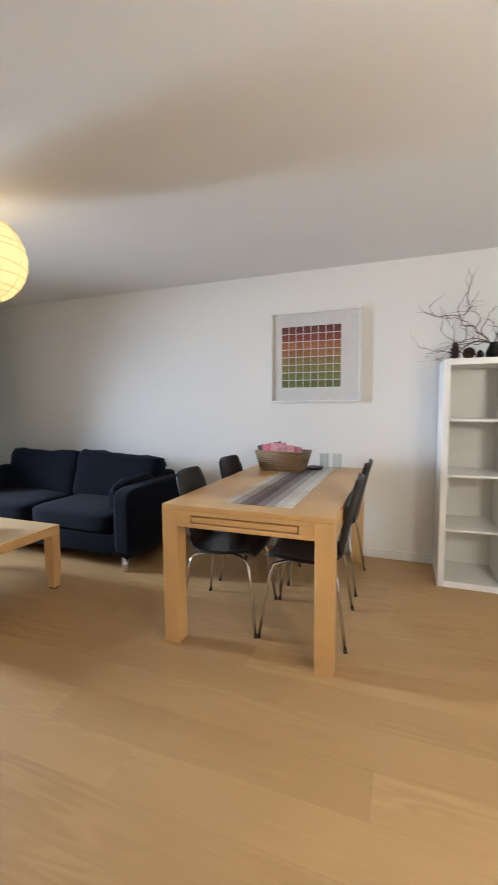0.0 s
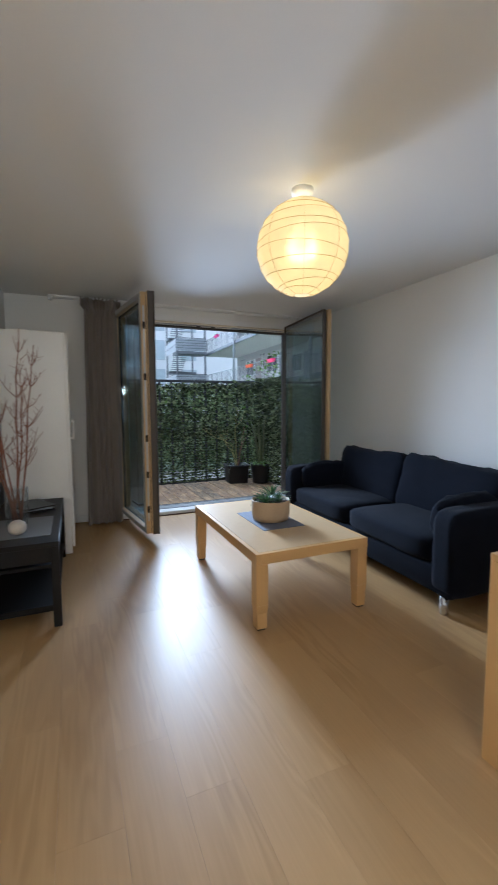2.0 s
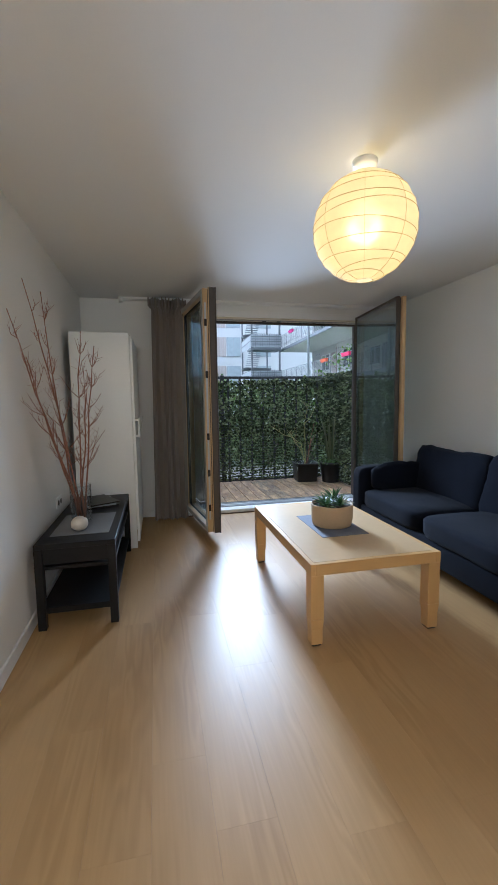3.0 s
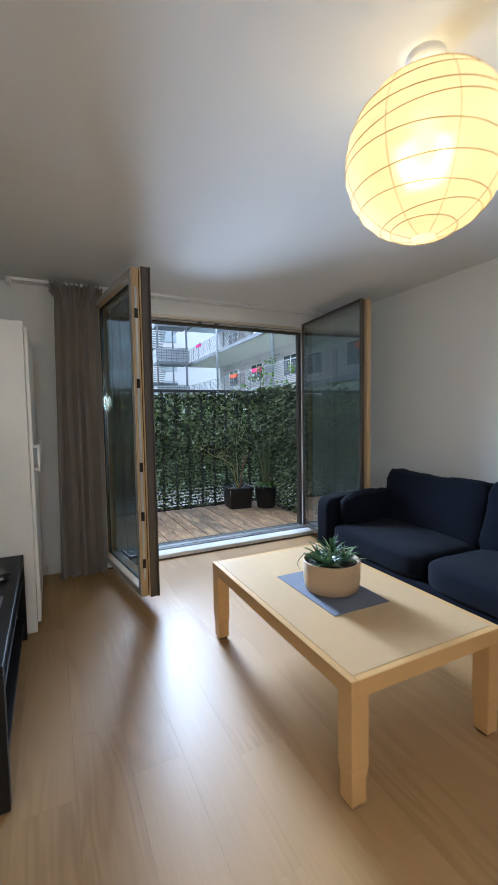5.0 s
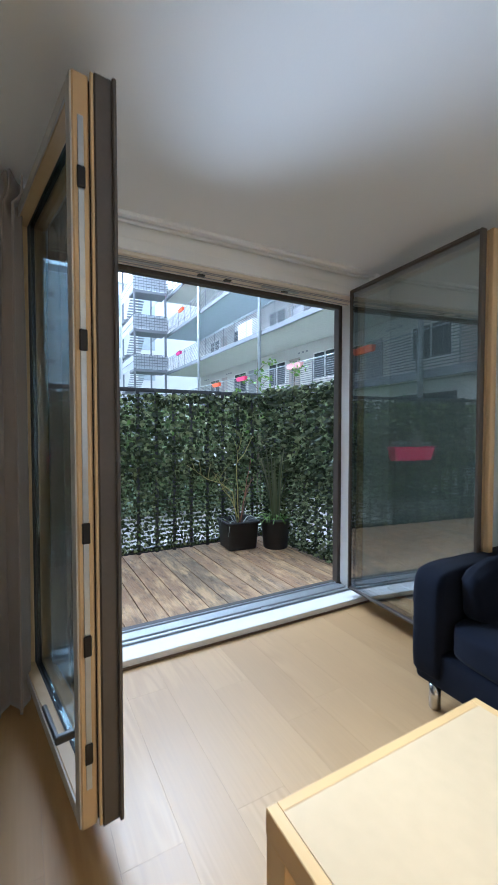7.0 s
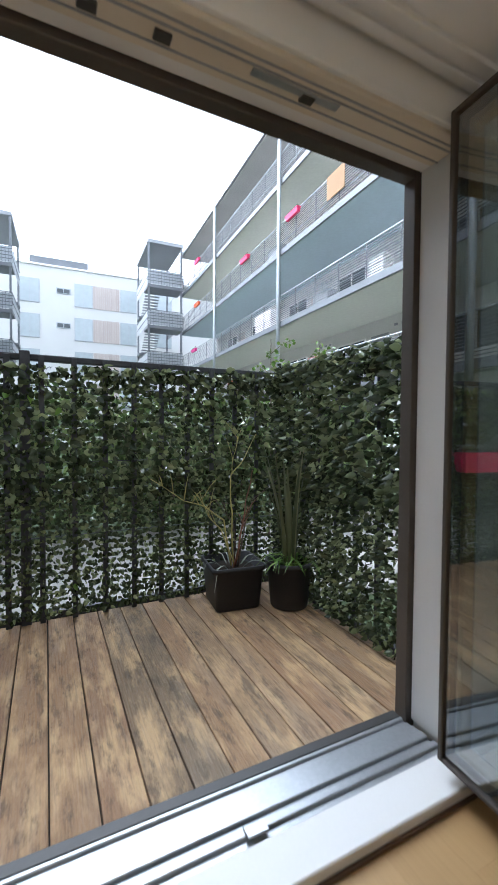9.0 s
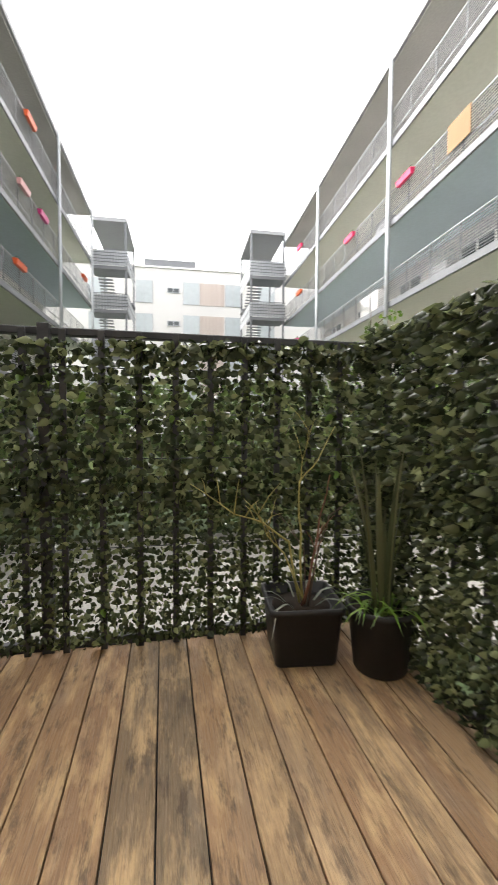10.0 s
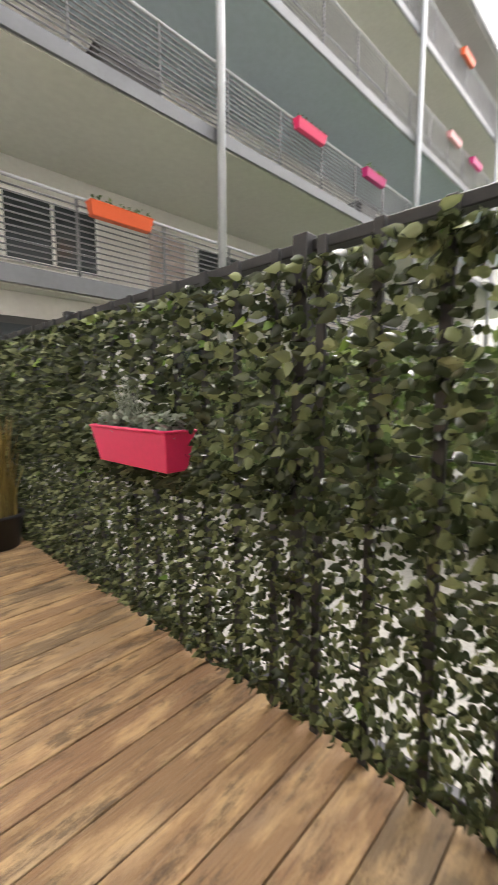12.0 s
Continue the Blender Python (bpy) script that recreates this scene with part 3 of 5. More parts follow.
# ---------- sofa ----------
def make_sofa():
    s = thing("sofa", pose(-2.965, 2.945, 0, 0, 0, -1.6), "dark navy cloth two-seat sofa with loose cushions", "sofa")
    W, D = 2.16, 0.90
    part("base", finish(box(-W / 2 + 0.02, W / 2 - 0.02, -D / 2 + 0.02, D / 2, 0.12, 0.29, bevel=0.02, seg=2), True), SOFA, s)
    part("back", finish(box(-W / 2 + 0.15, W / 2 - 0.15, D / 2 - 0.17, D / 2, 0.28, 0.68, bevel=0.04, seg=3), True), SOFA, s)
    for k in (-1, 1):
        a = part("armrest", cushion(0.17, D, 0.53, n=9, puff=0.0, wrinkle=0.004, seed=k), SOFA, s, at=pose(k * (W / 2 - 0.085), 0, 0.385))
        part("seat_cushion", cushion(0.91, 0.70, 0.17, n=7, puff=0.018, wrinkle=0.006, seed=k * 3.3), SOFA, s, at=pose(k * 0.457, -0.10, 0.365))
        c = part("back_cushion", cushion(0.92, 0.21, 0.48, n=5.0, puff=0.0, wrinkle=0.02, cuts=13, seed=k * 5.1, ears=0.09), SOFA, s, at=pose(k * 0.455, 0.19, 0.605, -14, 1.5 + k * 1.5, 0))
        part("bolster", cushion(0.13, 0.60, 0.27, n=3.6, puff=0.015, wrinkle=0.02, seed=k * 7.7), SOFA, s, at=pose(k * (W / 2 - 0.235), -0.06, 0.545, 0, k * 7, 0), label="soft arm cushion leaning on the armrest")
        for y in (-D / 2 + 0.06, D / 2 - 0.06):
            part("leg", turned([(0.022, 0), (0.026, 0.004), (0.026, 0.125)], 16), CHROME, s, "short chrome tube leg", at=pose(k * (W / 2 - 0.1), y, 0))


make_sofa()


# ---------- coffee table with its things ----------
def make_coffee_table():
    x0, x1, y0, y1, z = -3.505, -2.262, 1.398, 2.158, 0.45
    t = thing("coffee_table", pose((x0 + x1) / 2, (y0 + y1) / 2, 0), "low beech coffee table with pale top", "coffee table")
    w, d = (x1 - x0) / 2, (y1 - y0) / 2
    part("tabletop", box(-w + 0.028, w - 0.028, -d + 0.028, d - 0.028, z - 0.03, z + 0.001, bevel=0.001), PALE, t, "pale smooth veneer panel")
    for nm, dm, mt in (("rim", (-w, w, -d, -d + 0.028, z - 0.062, z), BEECH), ("rim", (-w, w, d - 0.028, d, z - 0.062, z), BEECH), ("rim", (-w, -w + 0.028, -d + 0.028, d - 0.028, z - 0.062, z), BEECH_Y), ("rim", (w - 0.028, w, -d + 0.028, d - 0.028, z - 0.062, z), BEECH_Y)):
        part(nm, box(*dm, bevel=0.002), mt, t)
    for a in (-1, 1):
        for b in (-1, 1):
            bm = bmesh.new()
            box(-0.036, 0.036, -0.036, 0.036, 0.15, z - 0.062, bevel=0.002, bm=bm)
            lo = box(-0.036, 0.036, -0.036, 0.036, 0.10, 0.15)
            for v in lo.verts:
                if v.co.z < 0.12:
                    v.co.x *= 0.86
                    v.co.y *= 0.86
            join(bm, lo)
            box(-0.031, 0.031, -0.031, 0.031, 0.012, 0.10, bevel=0.002, bm=bm)
            lg = part("leg", bm, BEECH_Z, t, at=pose(a * (w - 0.037), b * (d - 0.037), 0))
            part("foot", box(-0.024, 0.024, -0.024, 0.024, 0, 0.012, bevel=0.002), RUBBER, lg, "black foot cap")
    tagged(part("place_mat", box(-0.245, 0.245, -0.155, 0.155, 0, 0.003, bevel=0.001), BLUEMAT, at=pose(-2.88, 1.775, z + 0.0015)), "blue-grey rectangular table mat", "table mat")
    pot = thing("plant_bowl", pose(-2.875, 1.785, z + 0.0045), "round tan stoneware bowl planted with green succulents", "potted plant")
    part("bowl", turned([(0.115, 0), (0.128, 0.006), (0.137, 0.05), (0.139, 0.14), (0.136, 0.146), (0.131, 0.146), (0.128, 0.10)], 48), TAN, pot)
    part("soil", turned([(0.128, 0.10), (0.128, 0.128), (0.06, 0.134), (0.01, 0.135)], 24), SOIL, pot, "dark soil with small stones")
    rg = random.Random(5)
    def rosette(nm, cx, cy, n, length, width, lift, spread):
        bm = bmesh.new()
        for k in range(n):
            a = k * 2.4 + rg.random()
            el = lift + spread * k / n + rg.uniform(-0.15, 0.15)
            L = length * rg.uniform(0.75, 1.1)
            pts = []
            for q in range(5):
                f = q / 4
                e = el - 0.9 * f * f * (1 - el / 1.6)
                r = L * f * math.cos(e)
                pts.append((cx + r * math.cos(a), cy + r * math.sin(a), 0.128 + L * f * math.sin(el) - 0.25 * L * f * f))
            blade(pts, [width * q for q in (0.7, 1, 0.9, 0.6, 0.06)], bm, fold=0.45)
        part(nm, bm, SUCC, pot, "pointed green leaves")
    rosette("succulent", -0.055, 0.04, 20, 0.15, 0.009, 0.75, 0.8)
    rosette("succulent", 0.05, 0.035, 26, 0.13, 0.007, 0.5, 0.9)
    rosette("succulent", 0.045, -0.055, 22, 0.11, 0.010, 0.45, 0.8)
    rosette("succulent", -0.03, -0.06, 18, 0.09, 0.011, 0.35, 0.7)
    rosette("succulent", -0.085, -0.015, 14, 0.12, 0.006, 0.4, 0.6)
    bm = tube([(-0.10, -0.03, 0.13), (-0.16, -0.05, 0.135), (-0.20, -0.06, 0.09), (-0.235, -0.05, 0.05), (-0.25, -0.02, 0.012)], [0.003, 0.0025, 0.002, 0.0018, 0.001], 5)
    part("runner", bm, SUCC, pot, "thin trailing runner")


make_coffee_table()


# ---------- dining table, its chairs and things ----------
def make_dining_table():
    x0, x1, y0, y1, z = -1.195, -0.288, 1.808, 3.395, 0.762
    t = thing("dining_table", pose((x0 + x1) / 2, (y0 + y1) / 2, 0), "rectangular beech dining table with pull-out leaf", "dining table")
    w, d = (x1 - x0) / 2, (y1 - y0) / 2
    part("tabletop", box(-w, w, -d, d, z - 0.026, z, bevel=0.003, seg=2), BEECH_Y, t)
    for a in (-1, 1):
        part("apron", box(*sorted((a * w, a * (w - 0.022))), -d + 0.09, d - 0.09, z - 0.115, z - 0.026, bevel=0.002), BEECH_Y, t)
        part("apron", box(-w + 0.09, w - 0.09, *sorted((a * d, a * (d - 0.02))), z - 0.115, z - 0.092, bevel=0.002), BEECH, t)
        part("apron", box(-w + 0.09, w - 0.09, *sorted((a * d, a * (d - 0.02))), z - 0.05, z - 0.026, bevel=0.002), BEECH, t)
        part("apron", box(*sorted((a * (w - 0.09), a * (w - 0.165))), -d, -d + 0.02, z - 0.092, z - 0.05, bevel=0.002), BEECH, t)
        for b in (-1, 1):
            part("leg", box(*sorted((a * w, a * (w - 0.09))), *sorted((b * d, b * (d - 0.09))), 0, z - 0.026, bevel=0.003), BEECH_Z, t)
    part("pull_out_leaf", box(-w + 0.172, w - 0.172, -d + 0.004, -d + 0.5, z - 0.088, z - 0.056, bevel=0.003), BEECH, t, "beech extension leaf in its slot")
    # runner cloth, striped along its length
    run = thing("table_runner", pose(-0.705, (1.93 + 3.36) / 2, z + 0.0005), "striped grey, brown and cream table runner", "table runner")
    tones = [(0.55, 0.50, 0.42), (0.36, 0.32, 0.28), (0.17, 0.13, 0.12), (0.11, 0.08, 0.08), (0.20, 0.17, 0.16), (0.33, 0.31, 0.29), (0.52, 0.50, 0.46), (0.60, 0.58, 0.53)]
    n = 24
    mats = [plain("runner_stripe", c, 0.9, vary=0.12, grain=350, bump=0.3) for c in tones]
    for k in range(n):
        a = -0.19 + 0.38 * k / n
        bm = bmesh.new()
        m = 14
        for j in range(m):
            ya, yb = -0.715 + 1.43 * j / m, -0.715 + 1.43 * (j + 1) / m
            box(a, a + 0.38 / n, ya, yb, 0, 0.002 + 0.0012 * math.sin(j * 1.9), bm=bm)
        part("stripe", bm, mats[min(int((k / n + 0.03 * math.sin(k * 2.1)) * 8) % 8, 7)], run)
    bk = thing("basket", pose(-0.89, 3.10, z + 0.001, 0, 0, -8), "brown woven basket with pink magazines on the table", "basket")
    bm = bmesh.new()
    for j in range(9):
        f = j / 8
        wx, wy, zz = 0.155 + 0.035 * f, 0.085 + 0.03 * f, f * 0.15
        tube([(-wx, -wy, zz), (wx, -wy, zz), (wx, wy, zz), (-wx, wy, zz), (-wx, -wy, zz)], 0.0095, 6, bm)
    part("weave", bm, WICKER, bk)
    part("bottom", box(-0.15, 0.15, -0.08, 0.08, 0, 0.006), WICKER, bk)
    magazines = [((0.55, 0.16, 0.20), -0.05, -6), ((0.62, 0.30, 0.32), 0.0, 4), ((0.05, 0.05, 0.055), -0.075, -12), ((0.50, 0.20, 0.24), 0.045, 8)]
    for c, dx, tilt in magazines:
        mg = plain("magazine_print", c, 0.45, vary=0.5, grain=25, bump=0.0, stain=9)
        tagged(part("magazine", box(-0.105, 0.105, -0.003, 0.003, 0, 0.205, bevel=0.001), mg, at=pose(-0.89 + dx, 3.09 + 0.3 * dx, z + 0.01, 8 + tilt, tilt, -8)), "pink and dark printed magazine standing in the basket", "magazine", "magazines in the basket")
    dish = thing("small_dish", pose(-0.66, 3.19, z + 0.003), "small black dish on the table runner", "dish")
    part("bowl", turned([(0.03, 0), (0.06, 0.006), (0.075, 0.02), (0.072, 0.021), (0.05, 0.010)], 24), BLACK, dish)
    for x, y in ((-0.60, 3.30), (-0.50, 3.31)):
        g = thing("drinking_glass", pose(x, y, z + 0.001), "plain clear drinking glass", "glass", "glasses on the table")
        part("tumbler", turned([(0.028, 0), (0.032, 0.002), (0.037, 0.12), (0.0355, 0.12), (0.030, 0.008), (0.004, 0.007)], 24), CLEAR, g)


make_dining_table()


def make_chair():
    """A moulded black shell on four splayed chrome legs; it faces +x, its origin on the floor."""
    c = thing("dining_chair", pose(0, 0, 0), "black moulded plywood chair on chrome legs", "chair", "chairs round the table")
    prof = [(0.215, 0.425), (0.20, 0.445), (0.15, 0.452), (0.02, 0.437), (-0.10, 0.430), (-0.165, 0.437), (-0.20, 0.470), (-0.215, 0.53), (-0.228, 0.60), (-0.25, 0.70), (-0.275, 0.80), (-0.295, 0.865), (-0.30, 0.885)]
    half = [0.17, 0.195, 0.21, 0.215, 0.20, 0.165, 0.14, 0.15, 0.17, 0.185, 0.18, 0.16, 0.13]
    bm = bmesh.new()
    nu = 12
    def surf(off):
        rows = []
        for i, ((x, z), h) in enumerate(zip(prof, half)):
            a, b = prof[max(i - 1, 0)], prof[min(i + 1, len(prof) - 1)]
            d = Vector((b[0] - a[0], 0, b[1] - a[1])).normalized()
            nrm = Vector((-d.z, 0, d.x)) * -1
            row = []
            for k in range(nu + 1):
                u = k / nu * 2 - 1
                p = Vector((x, u * h, z)) + nrm * off
                if i > 6:
                    p.x += 0.03 * u * u
                else:
                    p.z += 0.012 * u * u
                row.append(bm.verts.new(p))
            rows.append(row)
        return rows
    top, low = surf(0.005), surf(-0.005)
    for g in (top, low):
        for a, b in zip(g, g[1:]):
            for k in range(nu):
                bm.faces.new((a[k], a[k + 1], b[k + 1], b[k])).smooth = True
    edge = lambda g: [r[0] for r in g] + g[-1][1:] + [r[-1] for r in g[-2::-1]] + g[0][-2:0:-1]
    e1, e2 = edge(top), edge(low)
    for k in range(len(e1)):
        bm.faces.new((e1[k], e1[(k + 1) % len(e1)], e2[(k + 1) % len(e1)], e2[k]))
    part("seat_shell", finish(bm, True), BLACK, c, "black curved seat and back")
    part("underframe", boxes((-0.09, 0.09, -0.12, 0.12, 0.405, 0.418), bevel=0.004), CHROME, c)
    for a in (-1, 1):
        for b in (-1, 1):
            pts = [(a * 0.05, b * 0.10, 0.412), (a * 0.12, b * 0.145, 0.413), (a * 0.165, b * 0.175, 0.40), (a * 0.18, b * 0.185, 0.36), (a * 0.232, b * 0.235, 0.012)]
            lg = part("leg", tube(pts, 0.009, 10), CHROME, c, "slim splayed chrome leg")
            part("foot", tube([(a * 0.231, b * 0.234, 0.02), (a * 0.234, b * 0.237, 0.0)], 0.0105, 10), RUBBER, lg, "black foot cap")
    return c


chair = make_chair()
chair.matrix_basis = pose(-0.985, 2.225, 0, 0, 0, 3)
copy_thing(chair, pose(-0.99, 2.84, 0, 0, 0, -3))
copy_thing(chair, pose(-0.50, 2.255, 0, 0, 0, 182))
copy_thing(chair, pose(-0.50, 2.93, 0, 0, 0, 178))


# ---------- picture ----------
def make_picture():
    p = thing("framed_print", pose(-0.724, YR, 1.682), "white framed print of a red-to-green square grid", "picture")
    w, h = 0.385, 0.385
    part("frame", boxes((-w, w, -0.035, 0, h - 0.018, h), (-w, w, -0.035, 0, -h, -h + 0.018), (-w, -w + 0.018, -0.035, 0, -h + 0.018, h - 0.018), (w - 0.018, w, -0.035, 0, -h + 0.018, h - 0.018), bevel=0.003), WHITE, p)
    part("mount", box(-w + 0.018, w - 0.018, -0.018, -0.002, -h + 0.018, h - 0.018), RENDERW, p, "white paper mount")
    rows = [(0.13, 0.035, 0.028), (0.20, 0.05, 0.03), (0.32, 0.12, 0.05), (0.28, 0.13, 0.045), (0.22, 0.15, 0.05), (0.19, 0.17, 0.05), (0.16, 0.17, 0.05), (0.12, 0.14, 0.045)]
    sx, sz = 0.51 / 8, 0.52 / 8
    for r, c in enumerate(rows):
        ink = plain("printed_ink", c, 0.7, vary=0.35, grain=60, bump=0.0, stain=14, rnd=0.12)
        first = None
        for k in range(8):
            at = pose(-0.285 + sx * (k + 0.5) + 0.0, -0.0185, 0.262 - sz * (r + 0.5))
            if first is None:
                first = part("square", box(-sx * 0.45, sx * 0.45, -0.001, 0.001, -sz * 0.44, sz * 0.44), ink, p, at=at)
            else:
                again(first, at)


make_picture()


# ---------- bookcase with pine cones and a twisted branch ----------
def make_bookcase():
    x0, w, d, h, t = 0.243, 0.80, 0.42, 1.578, 0.042
    b = thing("bookcase", pose(x0, YR - 0.016 - d, 0), "empty white open bookcase with square compartments", "bookcase")
    for x in (0, w - t):
        part("side_panel", box(x, x + t, 0, d, 0, h, bevel=0.002), WHITE, b)
    part("top_panel", box(t, w - t, 0, d, h - t, h, bevel=0.002), WHITE, b)
    part("base_panel", box(t, w - t, 0, d, 0.0, 0.045, bevel=0.002), WHITE, b)
    part("divider", box(w / 2 - 0.008, w / 2 + 0.008, 0.003, d, 0.045, h - t, bevel=0.001), WHITE, b)
    for z in (0.408, 0.786, 1.166):
        part("shelf_board", box(t, w / 2 - 0.008, 0.003, d, z - 0.008, z + 0.008, bevel=0.001), WHITE, b)
        part("shelf_board", box(w / 2 + 0.008, w - t, 0.003, d, z - 0.008, z + 0.008, bevel=0.001), WHITE, b)
    part("back_panel", box(t, w - t, d - 0.006, d, 0.045, h - t), WHITE, b)
    rg = random.Random(8)
    def cone(x, y, r, hh, lying):
        bm = turned([(r * 0.3, 0), (r * 0.6, hh * 0.3), (r * 0.45, hh * 0.7), (r * 0.1, hh)], 10)
        for k in range(46):
            f = k / 46
            a, zz, rr = k * 2.4, hh * (0.04 + 0.9 * f), r * math.sin(math.pi * min(0.95, 0.25 + 0.72 * f))
            blade([(rr * 0.4 * math.cos(a), rr * 0.4 * math.sin(a), zz), (rr * 0.85 * math.cos(a), rr * 0.85 * math.sin(a), zz + r * 0.05), (rr * 1.15 * math.cos(a), rr * 1.15 * math.sin(a), zz + r * 0.28)], [r * 0.22, r * 0.3, r * 0.12], bm)
        m = pose(x, y, h + (r * 0.95 if lying else 0), 90 if lying else 0, 0, rg.uniform(0, 360))
        tagged(part("pine_cone", bm, CONE, at=m), "dark brown open pine cone on the bookcase", "pine cone", "pine cones on the bookcase")
    for x, y, r, hh, ly in ((0.315, 3.14, 0.04, 0.12, False), (0.40, 3.12, 0.036, 0.085, True), (0.47, 3.17, 0.03, 0.06, False), (0.62, 3.13, 0.034, 0.07, True)):
        cone(x, y, r, hh, ly)
    v = thing("twisted_branch", pose(0.56, 3.22, h), "bare twisted hazel branch in a small dark vase", "branch")
    part("vase", turned([(0.035, 0), (0.045, 0.01), (0.05, 0.05), (0.028, 0.10), (0.032, 0.115), (0.026, 0.112), (0.022, 0.09)], 24), BLACK, v, "small dark vase")
    def limb(bm, p, d, length, r, depth):
        pts, rad = [p.copy()], [r]
        n = max(5, int(length / 0.035))
        for k in range(n):
            d = (d + Vector((rg.uniform(-0.6, 0.6), rg.uniform(-0.45, 0.45), rg.uniform(-0.45, 0.5)))).normalized()
            p = p + d * (length / n)
            pts.append(p.copy()), rad.append(r * (1 - 0.75 * (k + 1) / n))
            if depth and rg.random() < 0.30:
                limb(bm, p.copy(), (d + Vector((rg.uniform(-1, 1), rg.uniform(-0.8, 0.8), rg.uniform(-0.2, 0.8)))).normalized(), length * rg.uniform(0.35, 0.6), r * 0.55, depth - 1)
        tube(pts, rad, 5, bm)
    bm = bmesh.new()
    for d, L in (((-0.8, -0.05, 0.6), 0.85), ((-0.1, 0.0, 1.0), 0.7), ((0.6, 0.1, 0.8), 0.6), ((-0.55, 0.05, 0.9), 0.85)):
        limb(bm, Vector((0, 0, 0.09)), Vector(d).normalized(), L * 0.82, 0.0062, 2)
    for vtx in bm.verts:
        vtx.co.y = max(-0.30, min(0.24, vtx.co.y))
        vtx.co.z = min(0.75, max(0.01, vtx.co.z))
    part("branchwork", bm, BARK, v, "thin curly grey-brown twigs")


make_bookcase()


# ---------- black bench with vase, twigs, stone and magazines; wardrobe ----------
def make_bench():
    x0, x1, y0, y1, z = -4.02, -2.785, -0.045, 0.395, 0.505
    b = thing("tv_bench", pose(0, 0, 0), "low black-stained open television bench", "bench")
    part("top", box(x0, x1, y0, y1, z - 0.03, z, bevel=0.003), BLACKWOOD, b)
    for x in (x0, x1 - 0.045):
        for y in (y0, y1 - 0.045):
            part("leg", box(x, x + 0.045, y, y + 0.045, 0, z - 0.03, bevel=0.003), BLACKWOOD, b)
        part("end_rail", box(x + 0.01, x + 0.035, y0 + 0.045, y1 - 0.045, 0.385, 0.475, bevel=0.002), BLACKWOOD, b)
        part("end_rail", box(x + 0.01, x + 0.035, y0 + 0.045, y1 - 0.045, 0.095, 0.13, bevel=0.002), BLACKWOOD, b)
    for y in (y0 + 0.01, y1 - 0.032):
        part("long_rail", box(x0 + 0.045, x1 - 0.045, y, y + 0.022, 0.435, 0.475, bevel=0.002), BLACKWOOD, b)
    part("lower_shelf", box(x0 + 0.045, x1 - 0.045, y0 + 0.012, y1 - 0.012, 0.10, 0.122, bevel=0.002), BLACKWOOD, b)
    part("middle_shelf", box(x0 + 0.045, x1 - 0.045, y0 + 0.012, y1 - 0.012, 0.34, 0.36, bevel=0.002), BLACKWOOD, b)
    tagged(part("grey_mat", box(-3.40, -2.93, 0.01, 0.345, z, z + 0.003, bevel=0.001), GREYMAT), "grey rectangular felt mat on the bench", "mat")
    for k, (a, m) in enumerate(((4, BLACK), (-6, GREYPANEL), (9, BLACK))):
        tagged(part("magazine", box(-0.16, 0.16, -0.115, 0.115, 0, 0.010, bevel=0.002), m, at=pose(-3.72, 0.18, z + k * 0.0105, 0, 0, 20 + a)), "dark magazine lying in a stack on the bench", "magazine", "magazines on the bench")
    tagged(part("stone_ball", finish(cushion(0.105, 0.10, 0.085, n=2.2, wrinkle=0.004), True), STONE, at=pose(-3.02, 0.165, z + 0.044)), "smooth cream stone ball on the grey mat", "ornament")
    v = thing("glass_vase", pose(-3.22, 0.145, z + 0.003), "tall clear glass vase holding reddish bare twigs", "vase")
    part("cylinder", turned([(0.06, 0), (0.066, 0.003), (0.068, 0.25), (0.0655, 0.25), (0.0625, 0.012), (0.005, 0.01)], 40), CLEAR, v)
    rg = random.Random(21)
    def twig(p, top, r, n=9, side=True):
        bm = bmesh.new()
        p, top = Vector(p), Vector(top)
        pts, rad = [], []
        bend = Vector((rg.uniform(-0.05, 0.05), rg.uniform(-0.05, 0.05), 0))
        for k in range(n + 1):
            f = k / n
            q = p.lerp(top, f) + bend * math.sin(math.pi * f) + Vector((rg.uniform(-0.006, 0.006), rg.uniform(-0.006, 0.006), 0))
            pts.append(q), rad.append(r * (1 - 0.7 * f) * (1.25 if k % 2 else 1.0))
        tube(pts, rad, 6, bm)
        for k in range(3, n):
            for _ in range(3 if side else 1):
                if rg.random() < 0.8:
                    d = ((top - p).normalized() + Vector((rg.uniform(-0.6, 0.6), rg.uniform(-0.9, 0.9), rg.uniform(-0.5, 0.25)))).normalized()
                    L = rg.uniform(0.08, 0.30) * (1.15 - k / n)
                    a = pts[k]
                    m1, e1 = a + d * L * 0.5, a + d * L + Vector((0, 0, 0.03))
                    tube([a, m1, e1], [r * 0.45, r * 0.35, r * 0.15], 5, bm)
                    for s in (0.35, 0.6, 0.85):
                        w = a.lerp(e1, s)
                        tube([w, w + Vector((rg.uniform(-0.04, 0.04), rg.uniform(-0.05, 0.05), rg.uniform(0.01, 0.06)))], [r * 0.28, r * 0.1], 4, bm)
        for vt in bm.verts:
            vt.co.y = max(vt.co.y, -0.222)
        part("twig", bm, TWIG, v, "long bare reddish twig")
